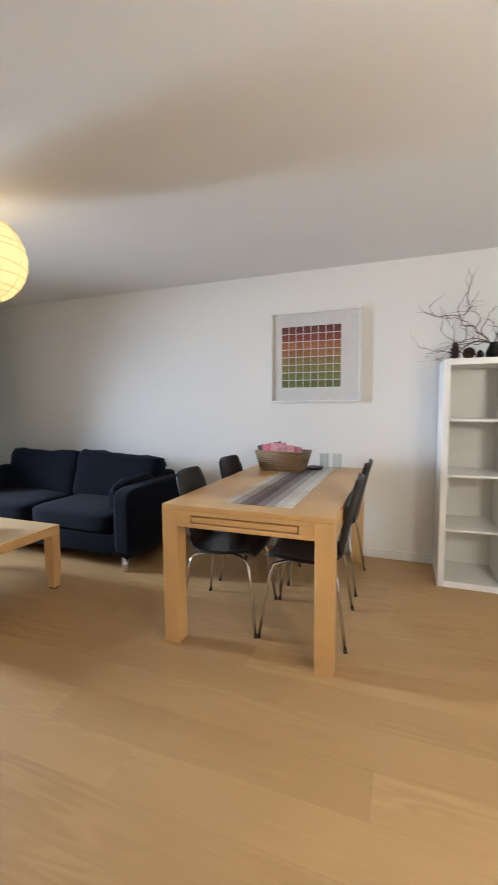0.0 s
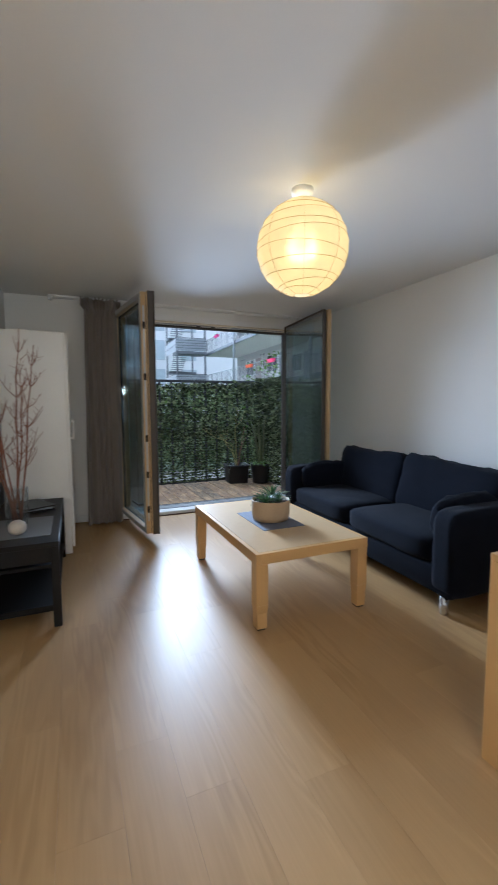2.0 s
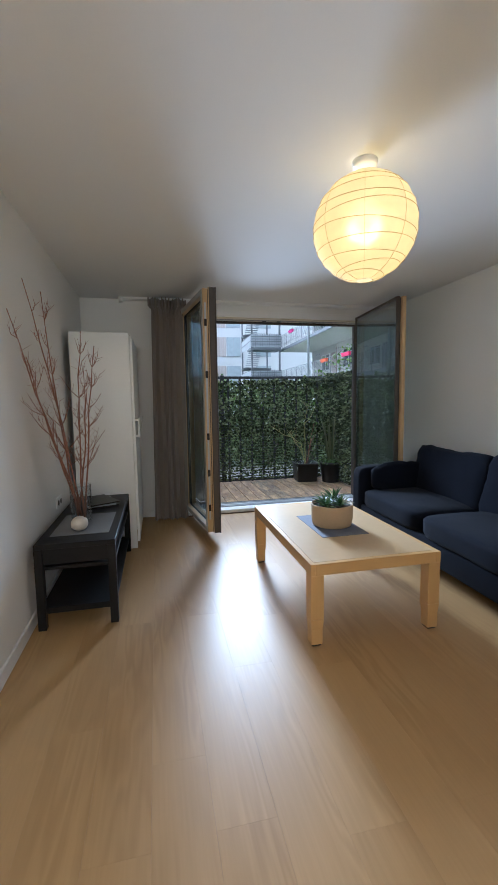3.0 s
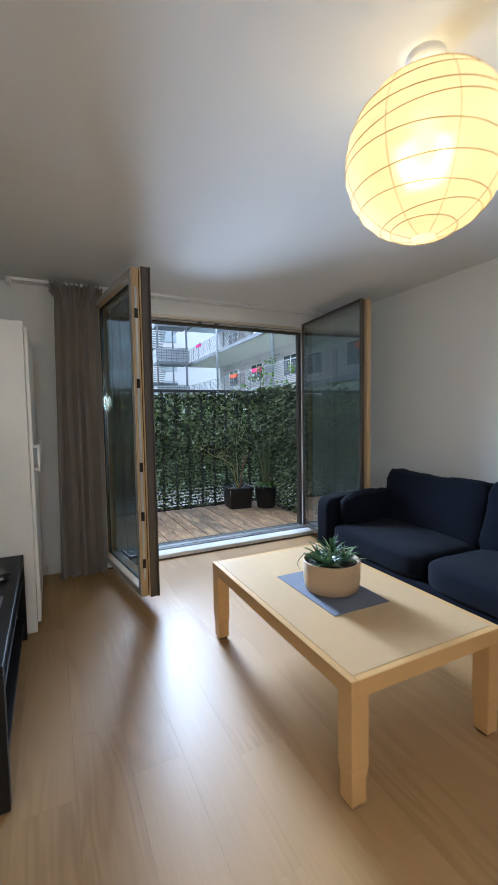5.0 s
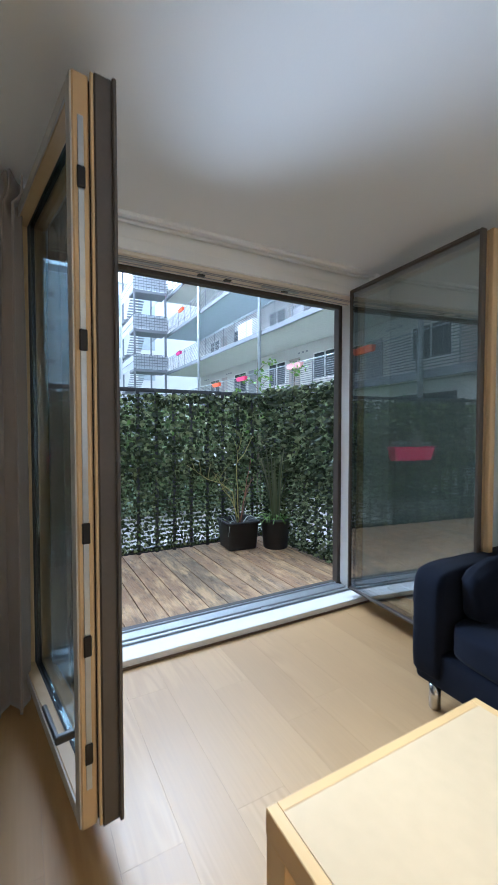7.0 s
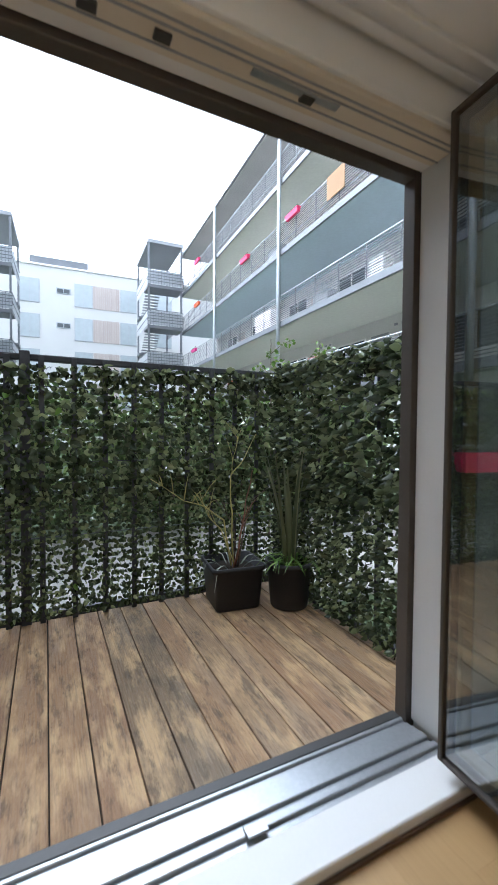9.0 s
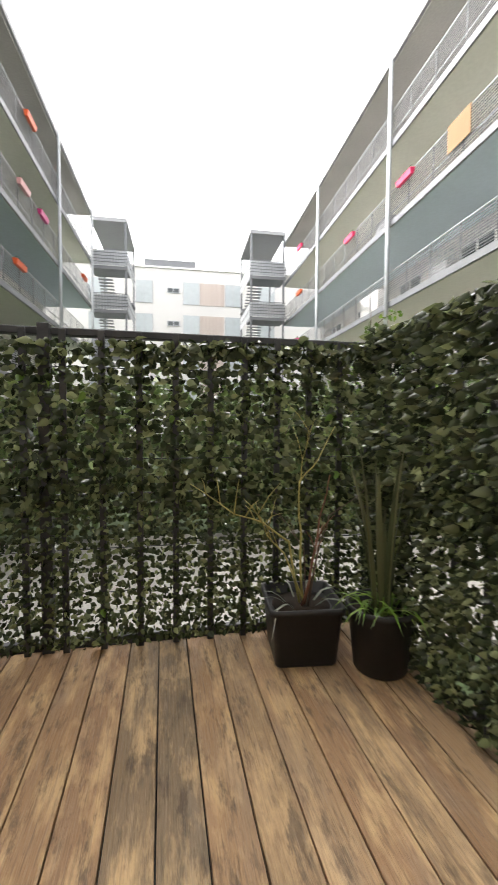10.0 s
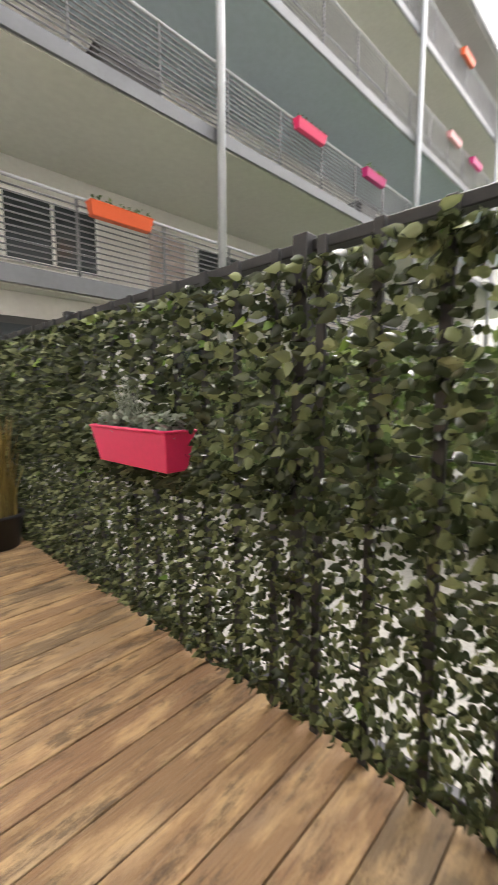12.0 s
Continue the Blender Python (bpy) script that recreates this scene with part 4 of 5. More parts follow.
    for b0, t0 in (((0.02, 0.0), (0.37, -0.17, 1.46)), ((-0.02, 0.01), (0.50, -0.215, 1.27)), ((0.01, -0.02), (0.22, -0.12, 1.43)), ((0.02, 0.02), (0.18, 0.08, 1.22)), ((-0.01, 0.02), (0.17, 0.15, 1.13)), ((0, -0.03), (-0.05, 0.05, 1.0)), ((0.01, 0.01), (0.30, -0.20, 1.05))):
        twig((b0[0], b0[1], 0.012), t0, 0.0058)
    so = thing("wall_socket", pose(-3.62, YL, 0.56), "white double wall socket above the black bench", "socket")
    part("cover", box(-0.075, 0.075, 0, 0.012, -0.04, 0.04, bevel=0.004, seg=2), TRIM, so)
    for x in (-0.036, 0.036):
        part("socket_hole", turned([(0.004, -0.001), (0.021, 0.0), (0.021, 0.002), (0.004, 0.002)], 20), BLACK, so, "dark round socket well", at=pose(x, 0.012, 0, -90, 0, 0))
    wd = thing("wardrobe", pose(-4.05, 0, 0), "tall plain white wardrobe beside the curtain", "wardrobe")
    part("side_panel", box(-0.022, 0, -0.032, 0.45, 0, 1.885, bevel=0.002), WHITE, wd)
    part("side_panel", box(-0.95, -0.928, -0.032, 0.45, 0, 1.885, bevel=0.002), WHITE, wd)
    part("top_panel", box(-0.928, -0.022, -0.032, 0.45, 1.863, 1.885, bevel=0.002), WHITE, wd)
    part("back_panel", box(-0.928, -0.022, -0.032, -0.022, 0.05, 1.863), WHITE, wd)
    part("plinth", box(-0.928, -0.022, 0.40, 0.42, 0, 0.05), WHITE, wd)
    for k, (a, c) in enumerate(((-0.925, -0.4775), (-0.4745, -0.025))):
        dr = part("door", box(a, c, 0.452, 0.472, 0.053, 1.86, bevel=0.002), WHITE, wd, "plain white door")
        hx = c - 0.05 if k else a + 0.05
        part("handle", boxes((hx - 0.012, hx + 0.012, 0.472, 0.505, 0.99, 1.01), (hx - 0.012, hx + 0.012, 0.472, 0.505, 1.13, 1.15), (hx - 0.014, hx + 0.014, 0.492, 0.508, 0.985, 1.155), bevel=0.003), WHITE, dr, "white bar handle")


make_bench()


# ---------- lamps ----------
def make_paper_lamp():
    p = thing("paper_lantern", pose(-2.226, 1.655, H), "round cream paper lantern glowing under the ceiling", "lamp")
    part("ceiling_cap", turned([(0.035, -0.03), (0.055, -0.026), (0.058, 0)], 32), TRIM, p, "white ceiling cap")
    part("cord", tube([(0, 0, -0.03), (0, 0, -0.20)], 0.004, 8), TRIM, p)
    m, n, l, b = nodes_of("lantern_paper")
    b.inputs["Base Color"].default_value, b.inputs["Roughness"].default_value = (0.88, 0.80, 0.60, 1), 0.9
    co, nz = n.new("ShaderNodeTexCoord"), n.new("ShaderNodeTexNoise")
    nz.inputs["Scale"].default_value, nz.inputs["Detail"].default_value = 14, 5
    l.new(co.outputs["Object"], nz.inputs["Vector"])
    mr = n.new("ShaderNodeMapRange")
    mr.inputs["To Min"].default_value, mr.inputs["To Max"].default_value = 0.75, 1.1
    l.new(nz.outputs["Fac"], mr.inputs["Value"])
    sc = n.new("ShaderNodeVectorMath")
    sc.operation = "SCALE"
    sc.inputs[0].default_value = (0.84, 0.72, 0.48)
    l.new(mr.outputs[0], sc.inputs["Scale"])
    tr, mx = n.new("ShaderNodeBsdfTranslucent"), n.new("ShaderNodeMixShader")
    mx.inputs["Fac"].default_value = 0.6
    l.new(sc.outputs[0], tr.inputs["Color"])
    rf, through_paper = n.new("ShaderNodeBsdfRefraction"), n.new("ShaderNodeMixShader")
    rf.inputs["Roughness"].default_value, rf.inputs["IOR"].default_value, rf.inputs["Color"].default_value = 0.55, 1.3, (0.9, 0.82, 0.62, 1)
    through_paper.inputs["Fac"].default_value = 0.12
    l.new(tr.outputs[0], through_paper.inputs[1]), l.new(rf.outputs[0], through_paper.inputs[2])
    l.new(b.outputs[0], mx.inputs[1]), l.new(through_paper.outputs[0], mx.inputs[2]), l.new(mx.outputs[0], n["Material Output"].inputs["Surface"])
    R, zc = 0.242, -0.302
    prof = []
    nr = 11
    for k in range(nr * 6 + 1):
        a = -math.pi / 2 + 0.16 + (math.pi - 0.40) * k / (nr * 6)
        rib = 0.004 * (1 - abs(math.sin(math.pi * k / 6)))
        prof.append(((R + rib - 0.004) * math.cos(a), zc + (R + rib - 0.004) * math.sin(a)))
    bm = bmesh.new()
    seg = 64
    rings = [[bm.verts.new((r * math.cos(2 * math.pi * q / seg), r * math.sin(2 * math.pi * q / seg), z)) for q in range(seg)] for r, z in prof]
    for a, c in zip(rings, rings[1:]):
        for q in range(seg):
            bm.faces.new((a[q], a[(q + 1) % seg], c[(q + 1) % seg], c[q])).smooth = True
    part("paper_shade", bm, m, p, "cream ribbed paper globe")
    wire = plain("bamboo_rib", (0.55, 0.40, 0.17), 0.7)
    for k in range(1, nr):
        a = -math.pi / 2 + 0.16 + (math.pi - 0.40) * k / nr
        z = zc + R * math.sin(a)
        tl = 0.022 * math.sin(k * 2.3) * math.cos(a)
        part("rib", tube([(math.sqrt(max(R * R - (z - zc + tl * math.cos(t + k)) ** 2, 1e-5)) * math.cos(t), math.sqrt(max(R * R - (z - zc + tl * math.cos(t + k)) ** 2, 1e-5)) * math.sin(t), z + tl * math.cos(t + k)) for t in [2 * math.pi * q / 40 for q in range(41)]], 0.0014, 4), wire, p, "thin bamboo rib")
    for k in range(8):
        t = 0.3 + 2 * math.pi * k / 8
        seam = [(R * math.cos(a) * math.cos(t), R * math.cos(a) * math.sin(t), zc + R * math.sin(a)) for a in [-math.pi / 2 + 0.16 + (math.pi - 0.40) * q / 24 for q in range(25)]]
        part("seam", tube(seam, 0.0009, 4), wire, p, "pasted paper seam")
    glow, gn, gl, gb = nodes_of("bulb_glow")
    gb.inputs["Base Color"].default_value = (1, 0.9, 0.7, 1)
    gb.inputs["Emission Color"].default_value, gb.inputs["Emission Strength"].default_value = (1.0, 0.80, 0.48, 1), 4
    part("bulb", turned([(0.012, -0.20), (0.018, -0.22), (0.032, -0.26), (0.036, -0.285), (0.026, -0.315), (0.006, -0.325)][::-1], 20), glow, p, "lit frosted bulb")
    lamp = new("lantern_light", bpy.data.lights.new("lantern_light", "POINT"))
    lamp.data.energy, lamp.data.color, lamp.data.shadow_soft_size = LANTERN, (1.0, 0.72, 0.34), 0.06
    lamp.location = (-2.226, 1.655, H - 0.30)
    lamp.parent = None


make_paper_lamp()


# Unseen lamp added to fill the room; its globe and place are made up.
def make_rear_lamp(x, y):
    p = thing("pendant_lamp", pose(x, y, H), "added unseen fill lamp, a warm white globe hung from the ceiling", "lamp")
    part("ceiling_cap", turned([(0.04, -0.03), (0.055, -0.026), (0.058, 0)], 32), TRIM, p)
    part("cord", tube([(0, 0, -0.03), (0, 0, -0.61)], 0.004, 8), TRIM, p)
    g, gn, gl, gb = nodes_of("opal_glow")
    gb.inputs["Emission Color"].default_value, gb.inputs["Emission Strength"].default_value = (1.0, 0.82, 0.57, 1), REAR
    part("globe", turned([(max(0.15 * math.sin(math.pi * q / 16), 0.004), -0.75 - 0.15 * math.cos(math.pi * q / 16)) for q in range(17)], 32), g, p, "glowing globe of the added fill lamp")


make_rear_lamp(1.2, 0.25)

# ---------- terrace ----------
DZ = -0.05
ground = setting(part("ground", boxes((-80, OUT, -60, 60, -0.62, -0.42)), LAWN), "green lawn of the courtyard", "ground")
setting(part("gravel_path", boxes((-10.4, -7.2, -30, 30, -0.43, -0.35)), PAVE), "pale gravel path beyond the fence", "path")
setting(part("facade_wall", boxes((OUT - 0.02, OUT + 0.06, -14, YL - 0.3, -0.4, 14), (OUT - 0.02, OUT + 0.06, YR + 0.3, 14, -0.4, 14), (OUT - 0.02, OUT + 0.06, YL - 0.3, YR + 0.3, H + 0.25, 14)), CREAM), "pale rendered outer wall above the terrace door", "wall")
deck = setting(part("deck", boxes((-7.1, OUT - 0.02, -4.6, 3.66, -0.42, DZ - 0.03)), BLACKWOOD), "terrace deck of weathered grooved boards", "deck")
FX, RY = -7.07, 3.57   # fence planes


def make_fence():
    f = thing("garden_fence", pose(0, 0, 0), "dark steel fence covered with ivy leaf screening", "fence")
    rg = np.random.default_rng(3)
    # posts, slats, rails and wires; front run, then the run beside the neighbour
    y0, y1 = -4.6, RY
    slat = part("slat", box(-0.010, 0.010, -0.017, 0.017, DZ, 1.69, bevel=0.002), FENCE, f, at=pose(FX + 0.012, y1, 0))
    k = 1
    while y1 - 0.195 * k > y0:
        again(slat, pose(FX + 0.012, y1 - 0.195 * k, 0))
        k += 1
    for k in range(1, 9):
        again(slat, pose(FX + 0.195 * k, RY + 0.02, 0, 0, 0, 90))
    post = part("post", box(-0.03, 0.03, -0.03, 0.03, -0.42, 1.72, bevel=0.003), FENCE, f, at=pose(FX - 0.02, 1.72, 0))
    for y in (3.60, -0.16, -2.04, -3.92):
        again(post, pose(FX - 0.02, y, 0))
    again(post, pose(-5.42, RY + 0.06, 0))
    part("top_rail", box(FX - 0.085, FX - 0.025, y0, y1 + 0.05, 1.665, 1.705, bevel=0.004), FENCE, f)
    part("top_rail", box(FX - 0.02, -5.40, RY + 0.025, RY + 0.085, 1.665, 1.705, bevel=0.004), FENCE, f)
    part("bottom_rail", box(FX - 0.075, FX - 0.03, y0, y1 + 0.05, DZ - 0.25, DZ + 0.045, bevel=0.004), FENCE, f)
    part("bottom_rail", box(FX - 0.02, -5.40, RY + 0.03, RY + 0.075, DZ - 0.25, DZ + 0.045, bevel=0.004), FENCE, f)
    for z in (0.25, 0.5, 0.75, 0.8, 1.0, 1.25, 1.5):
        part("wire", tube([(FX - 0.035, y0, z), (FX - 0.035, y1, z)], 0.0035 if z != 0.8 else 0.012, 5), FENCE, f)
        part("wire", tube([(FX, RY + 0.035, z), (-5.42, RY + 0.035, z)], 0.0035, 5), FENCE, f)
    # ivy screening: hanging leaves in rows, thinner in the lowest part
    def rows(length, height):
        pts = []
        z = 0.0
        while z < height:
            s = 0.0
            while s < length:
                zz = z / height
                dens = 2.7 if zz > 0.56 else (4.4 if zz > 0.45 else 5.2)
                dens *= 0.90 + 0.20 * math.cos(2 * math.pi * (length - s) / 0.195)
                dens *= 0.92 + 0.16 * noise.noise(Vector((s * 1.7, z * 2.3, length)))
                for _ in range(int(dens + rg.random())):
                    pts.append((s + rg.uniform(-0.020, 0.020), z + rg.uniform(-0.008, 0.008), zz))
                s += 0.030
            z += 0.045
        return np.array(pts)
    def layer(length, height):
        p = rows(length, height)
        n = len(p)
        size = rg.uniform(0.042, 0.074, n) * np.where(p[:, 2] < 0.44, 0.68, 1.0)
        rx = rg.normal(np.radians(-128), 0.5, n)
        ry = np.where(rg.random(n) < 0.5, -1.0, 1.0) * rg.normal(1.12, 0.4, n)
        rz = rg.normal(0, 0.5, n)
        return p, size, turn_rows(rx, ry, rz)
    L, hgt = y1 - y0, 1.66
    p, size, turn = layer(L, hgt)
    spin = turn_rows(np.zeros(len(p)), np.zeros(len(p)), np.full(len(p), math.pi / 2))
    place = np.stack([FX + rg.uniform(-0.02, 0.045, len(p)), y0 + p[:, 0], DZ + 0.05 + p[:, 1]], -1)
    turn = spin @ turn
    near = (place[:, 1] > 1.15) & (place[:, 1] < 2.05) & (place[:, 2] > 0.75) & (place[:, 2] < 1.62)
    idx = np.flatnonzero(near)[:300]
    picked = np.zeros(len(p), bool)
    picked[idx] = True
    ob = new("leaf_cover", leaves_mesh("leaf_cover", place[~picked], turn[~picked], size[~picked]))
    ob.data.materials.append(IVY)
    ob.parent = f
    tagged(ob, "dense dark green ivy leaves", kind="stuff")
    one = leaves_mesh("leaf", np.zeros((1, 3)), np.eye(3)[None], [1.0])
    one.materials.append(IVY)
    for q in idx:
        o = new("leaf", one)
        o.parent = f
        m = Matrix([list(r) for r in turn[q]]).to_4x4()
        o.matrix_basis = Matrix.Translation(place[q].tolist()) @ m @ Matrix.Scale(float(size[q]), 4)
    p, size, turn = layer(1.62, hgt + 0.06)
    n = len(p)
    spin = turn_rows(np.zeros(n), np.zeros(n), np.zeros(n))
    place = np.stack([FX + 0.04 + p[:, 0], RY + rg.uniform(-0.05, 0.02, n), DZ + 0.06 + p[:, 1]], -1)
    ob = new("leaf_cover", leaves_mesh("leaf_cover_side", place, spin @ turn, size * 1.08))
    ob.data.materials.append(IVY)
    ob.parent = f
    tagged(ob, "dense dark green ivy leaves", kind="stuff")
    # uneven fringe over the top, and a few fresh leaves
    n = 520
    s = rg.uniform(0, 1, n)
    t = rg.uniform(0, 1, n)
    front = s < 0.72
    place = np.where(front[:, None], np.stack([np.full(n, FX) + rg.uniform(-0.05, 0.05, n), 2.1 + t * (RY - 2.1), 1.58 + rg.uniform(0, 0.12, n) * (0.5 + t * 0.6)], -1), np.stack([FX + t * 1.65, np.full(n, RY) + rg.uniform(-0.06, 0.05, n), 1.58 + rg.uniform(0, 0.15, n)], -1))
    tr = turn_rows(rg.uniform(-2.6, 0.2, n), rg.normal(0, 0.6, n), rg.uniform(-3.1, 3.1, n))
    ob = new("leaf_fringe", leaves_mesh("leaf_fringe", place, tr, rg.uniform(0.05, 0.085, n)))
    ob.data.materials.append(IVY)
    ob.parent = f
    tagged(ob, "uneven ivy leaves over the top", kind="stuff")
    n = 60
    place = np.stack([np.full(n, FX + 0.035), rg.uniform(-1.5, RY, n), np.where(rg.random(n) < 0.6, rg.uniform(1.35, 1.62, n), rg.uniform(0.05, 1.3, n))], -1)
    ob = new("fresh_leaves", leaves_mesh("fresh_leaves", place, turn_rows(rg.normal(-2.0, 0.4, n), rg.normal(0, 0.5, n), math.pi / 2 + rg.normal(0, 0.5, n)), rg.uniform(0.045, 0.07, n)))
    ob.data.materials.append(BRIGHTLEAF)
    ob.parent = f
    tagged(ob, "scattered bright green leaves", kind="stuff")


make_fence()


# ---------- pots on the deck ----------
def square_pot(w0, w1, h):
    bm = bmesh.new()
    def ring(w, z):
        r = 0.18 * w
        out = []
        for sx, sy, a0 in ((1, 1, 0), (-1, 1, 90), (-1, -1, 180), (1, -1, 270)):
            for q in range(4):
                a = radians(a0 + 30 * q)
                out.append(bm.verts.new((sx * (w - r) + r * math.cos(a), sy * (w - r) + r * math.sin(a), z)))
        return out
    rs = [ring(w0, 0), ring(w0 + 0.004, 0.01), ring(w1 - 0.008, h - 0.03), ring(w1 + 0.006, h - 0.028), ring(w1 + 0.006, h), ring(w1 - 0.012, h), ring(w1 - 0.02, h - 0.06)]
    for a, b in zip(rs, rs[1:]):
        for k in range(16):
            bm.faces.new((a[k], a[(k + 1) % 16], b[(k + 1) % 16], b[k])).smooth = True
    bm.faces.new(rs[0][::-1]), bm.faces.new(rs[-1])
    return bm


def make_pots():
    rg = random.Random(4)
    p = thing("square_planter", pose(-6.84, 3.07, DZ, 0, 0, -6), "square black planter with arching thin canes", "planter", "pots on the deck")
    part("pot", square_pot(0.158, 0.193, 0.31), POT, p)
    part("soil", turned([(0.14, 0.24), (0.16, 0.262), (0.02, 0.268)], 4 * 5), SOIL, p, "dark soil")
    def cane(points, r, mat, kids):
        bm = bmesh.new()
        ctl = [Vector(v) for v in points]
        pts = []
        for a, b in zip(ctl, ctl[1:]):
            pts += [a.lerp(b, f / 3) + Vector((rg.uniform(-0.006, 0.006), rg.uniform(-0.006, 0.006), 0)) for f in range(3)]
        pts.append(ctl[-1])
        n = len(pts) - 1
        tube(pts, [r * (1 - 0.7 * k / n) for k in range(n + 1)], 6, bm)
        for k in range(n // 2, n):
            for _ in range(kids):
                d = Vector((rg.uniform(-0.3, 0.3), rg.uniform(-0.7, 0.7), rg.uniform(0.4, 1.0))).normalized()
                L = rg.uniform(0.08, 0.22)
                tube([pts[k], pts[k] + d * L * 0.5 + Vector((0, 0, 0.015)), pts[k] + d * L], [r * 0.5, r * 0.4, r * 0.15], 5, bm)
        part("cane", bm, mat, p, "thin bare cane")
    o = 0.26
    cane([(0, 0, o), (0.03, -0.08, o + 0.36), (0.05, -0.22, o + 0.47), (0.06, -0.37, o + 0.52), (0.06, -0.60, o + 0.68)], 0.0075, CANE, 1)
    cane([(0.02, 0.02, o), (0.04, -0.10, o + 0.30), (0.05, -0.20, o + 0.40), (0.05, -0.26, o + 0.58)], 0.006, CANE, 1)
    cane([(0, 0.01, o), (0.01, -0.01, o + 0.4), (0.0, -0.015, o + 0.68), (0.01, 0.09, o + 0.80), (0.02, 0.17, o + 0.98)], 0.0075, CANE, 0)
    cane([(0.0, -0.015, o + 0.66), (0.0, 0.0, o + 0.8), (0.01, 0.06, o + 1.02)], 0.004, CANE, 1)
    cane([(0.02, 0.02, o), (0.03, 0.06, o + 0.3), (0.04, 0.11, o + 0.58), (0.04, 0.14, o + 0.72)], 0.008, TWIG, 0)
    cane([(0.03, 0.03, o), (0.04, 0.08, o + 0.32), (0.05, 0.14, o + 0.5), (0.06, 0.33, o + 0.64)], 0.007, BARK, 0)
    cane([(0.04, 0.0, o), (0.05, 0.05, o + 0.25), (0.06, 0.10, o + 0.46)], 0.007, TWIG, 1)
    cane([(-0.02, 0.03, o), (-0.02, 0.02, o + 0.3), (-0.03, -0.12, o + 0.5)], 0.005, BARK, 1)
    bm = bmesh.new()
    for k in range(12):
        a, L = rg.uniform(0, 6.28), rg.uniform(0.22, 0.36)
        bx, by = 0.08 * math.cos(a), 0.08 * math.sin(a)
        pts = [(bx + 0.75 * L * f * math.cos(a), by + 0.75 * L * f * math.sin(a), 0.262 + L * (f * 0.95 - 1.25 * f * f)) for f in (0, 0.25, 0.5, 0.75, 1)]
        pts = [(q[0], q[1], max(q[2], 0.318 if max(abs(q[0]), abs(q[1])) < 0.215 and f > 1 else q[2])) for f, q in enumerate(pts)]
        blade(pts, [0.004, 0.005, 0.005, 0.0035, 0.0008], bm)
    part("grass", bm, SILVERLEAF, p, "pale drooping grass blades")
    q = thing("round_planter", pose(-6.62, 3.43, DZ), "round black pot with upright sword-shaped leaves", "planter", "pots on the deck")
    part("pot", turned([(0.13, 0), (0.136, 0.008), (0.168, 0.30), (0.178, 0.302), (0.18, 0.335), (0.165, 0.335), (0.155, 0.27)], 40), POT, q)
    part("soil", turned([(0.15, 0.25), (0.155, 0.285), (0.02, 0.29)], 24), SOIL, q, "dark soil")
    for k in range(13):
        bm = bmesh.new()
        a, lean, L = k * 2.4, rg.uniform(0.03, 0.30), rg.uniform(0.5, 0.95)
        cx, cy = 0.04 * math.cos(a), 0.04 * math.sin(a)
        pts = [(cx + L * lean * f * f * math.cos(a), cy + L * lean * f * f * math.sin(a) - 0.02 * f, 0.285 + L * f * (1 - 0.12 * lean * f)) for f in (0, 0.2, 0.45, 0.7, 0.88, 1)]
        blade(pts, [0.008, 0.013, 0.015, 0.012, 0.007, 0.001], bm, normal=(math.cos(a), math.sin(a), 0.2), fold=0.5)
        part("sword_leaf", bm, SWORD, q, "long stiff green leaf")
    bm = bmesh.new()
    for k in range(40):
        a, L = rg.uniform(0, 6.28), rg.uniform(0.12, 0.28)
        bx, by = rg.uniform(-0.08, 0.08), rg.uniform(-0.08, 0.08)
        pts = [(bx + L * f * math.cos(a), by + L * f * math.sin(a), 0.29 + 0.5 * L * (f * 2.4 - 2.3 * f * f)) for f in (0, 0.25, 0.5, 0.75, 1)]
        blade(pts, [0.005, 0.008, 0.007, 0.005, 0.0008], bm)
    part("grass", bm, BRIGHTLEAF, q, "fresh green drooping blades")
    s = thing("grass_pot", pose(-6.84, -1.13, DZ), "black pot with tall straw-coloured grass", "planter", "pots on the deck")
    part("pot", turned([(0.15, 0), (0.156, 0.008), (0.19, 0.25), (0.20, 0.252), (0.20, 0.28), (0.185, 0.28), (0.175, 0.24)], 40), POT, s)
    part("soil", turned([(0.17, 0.22), (0.175, 0.25), (0.02, 0.255)], 24), SOIL, s, "dark soil")
    bm = bmesh.new()
    for k in range(150):
        a, lean, L = rg.uniform(0, 6.28), rg.uniform(0.02, 0.35), rg.uniform(0.35, 0.86)
        bx, by = rg.uniform(-0.12, 0.12), rg.uniform(-0.12, 0.12)
        pts = [(bx + L * lean * f * f * math.cos(a), by + L * lean * f * f * math.sin(a), 0.25 + L * f) for f in (0, 0.3, 0.6, 0.85, 1)]
        blade(pts, [0.004, 0.006, 0.007, 0.005, 0.0008], bm, normal=(math.cos(a), math.sin(a), 0))
    part("grass", bm, STRAW, s, "dense straw-yellow blades")


make_pots()


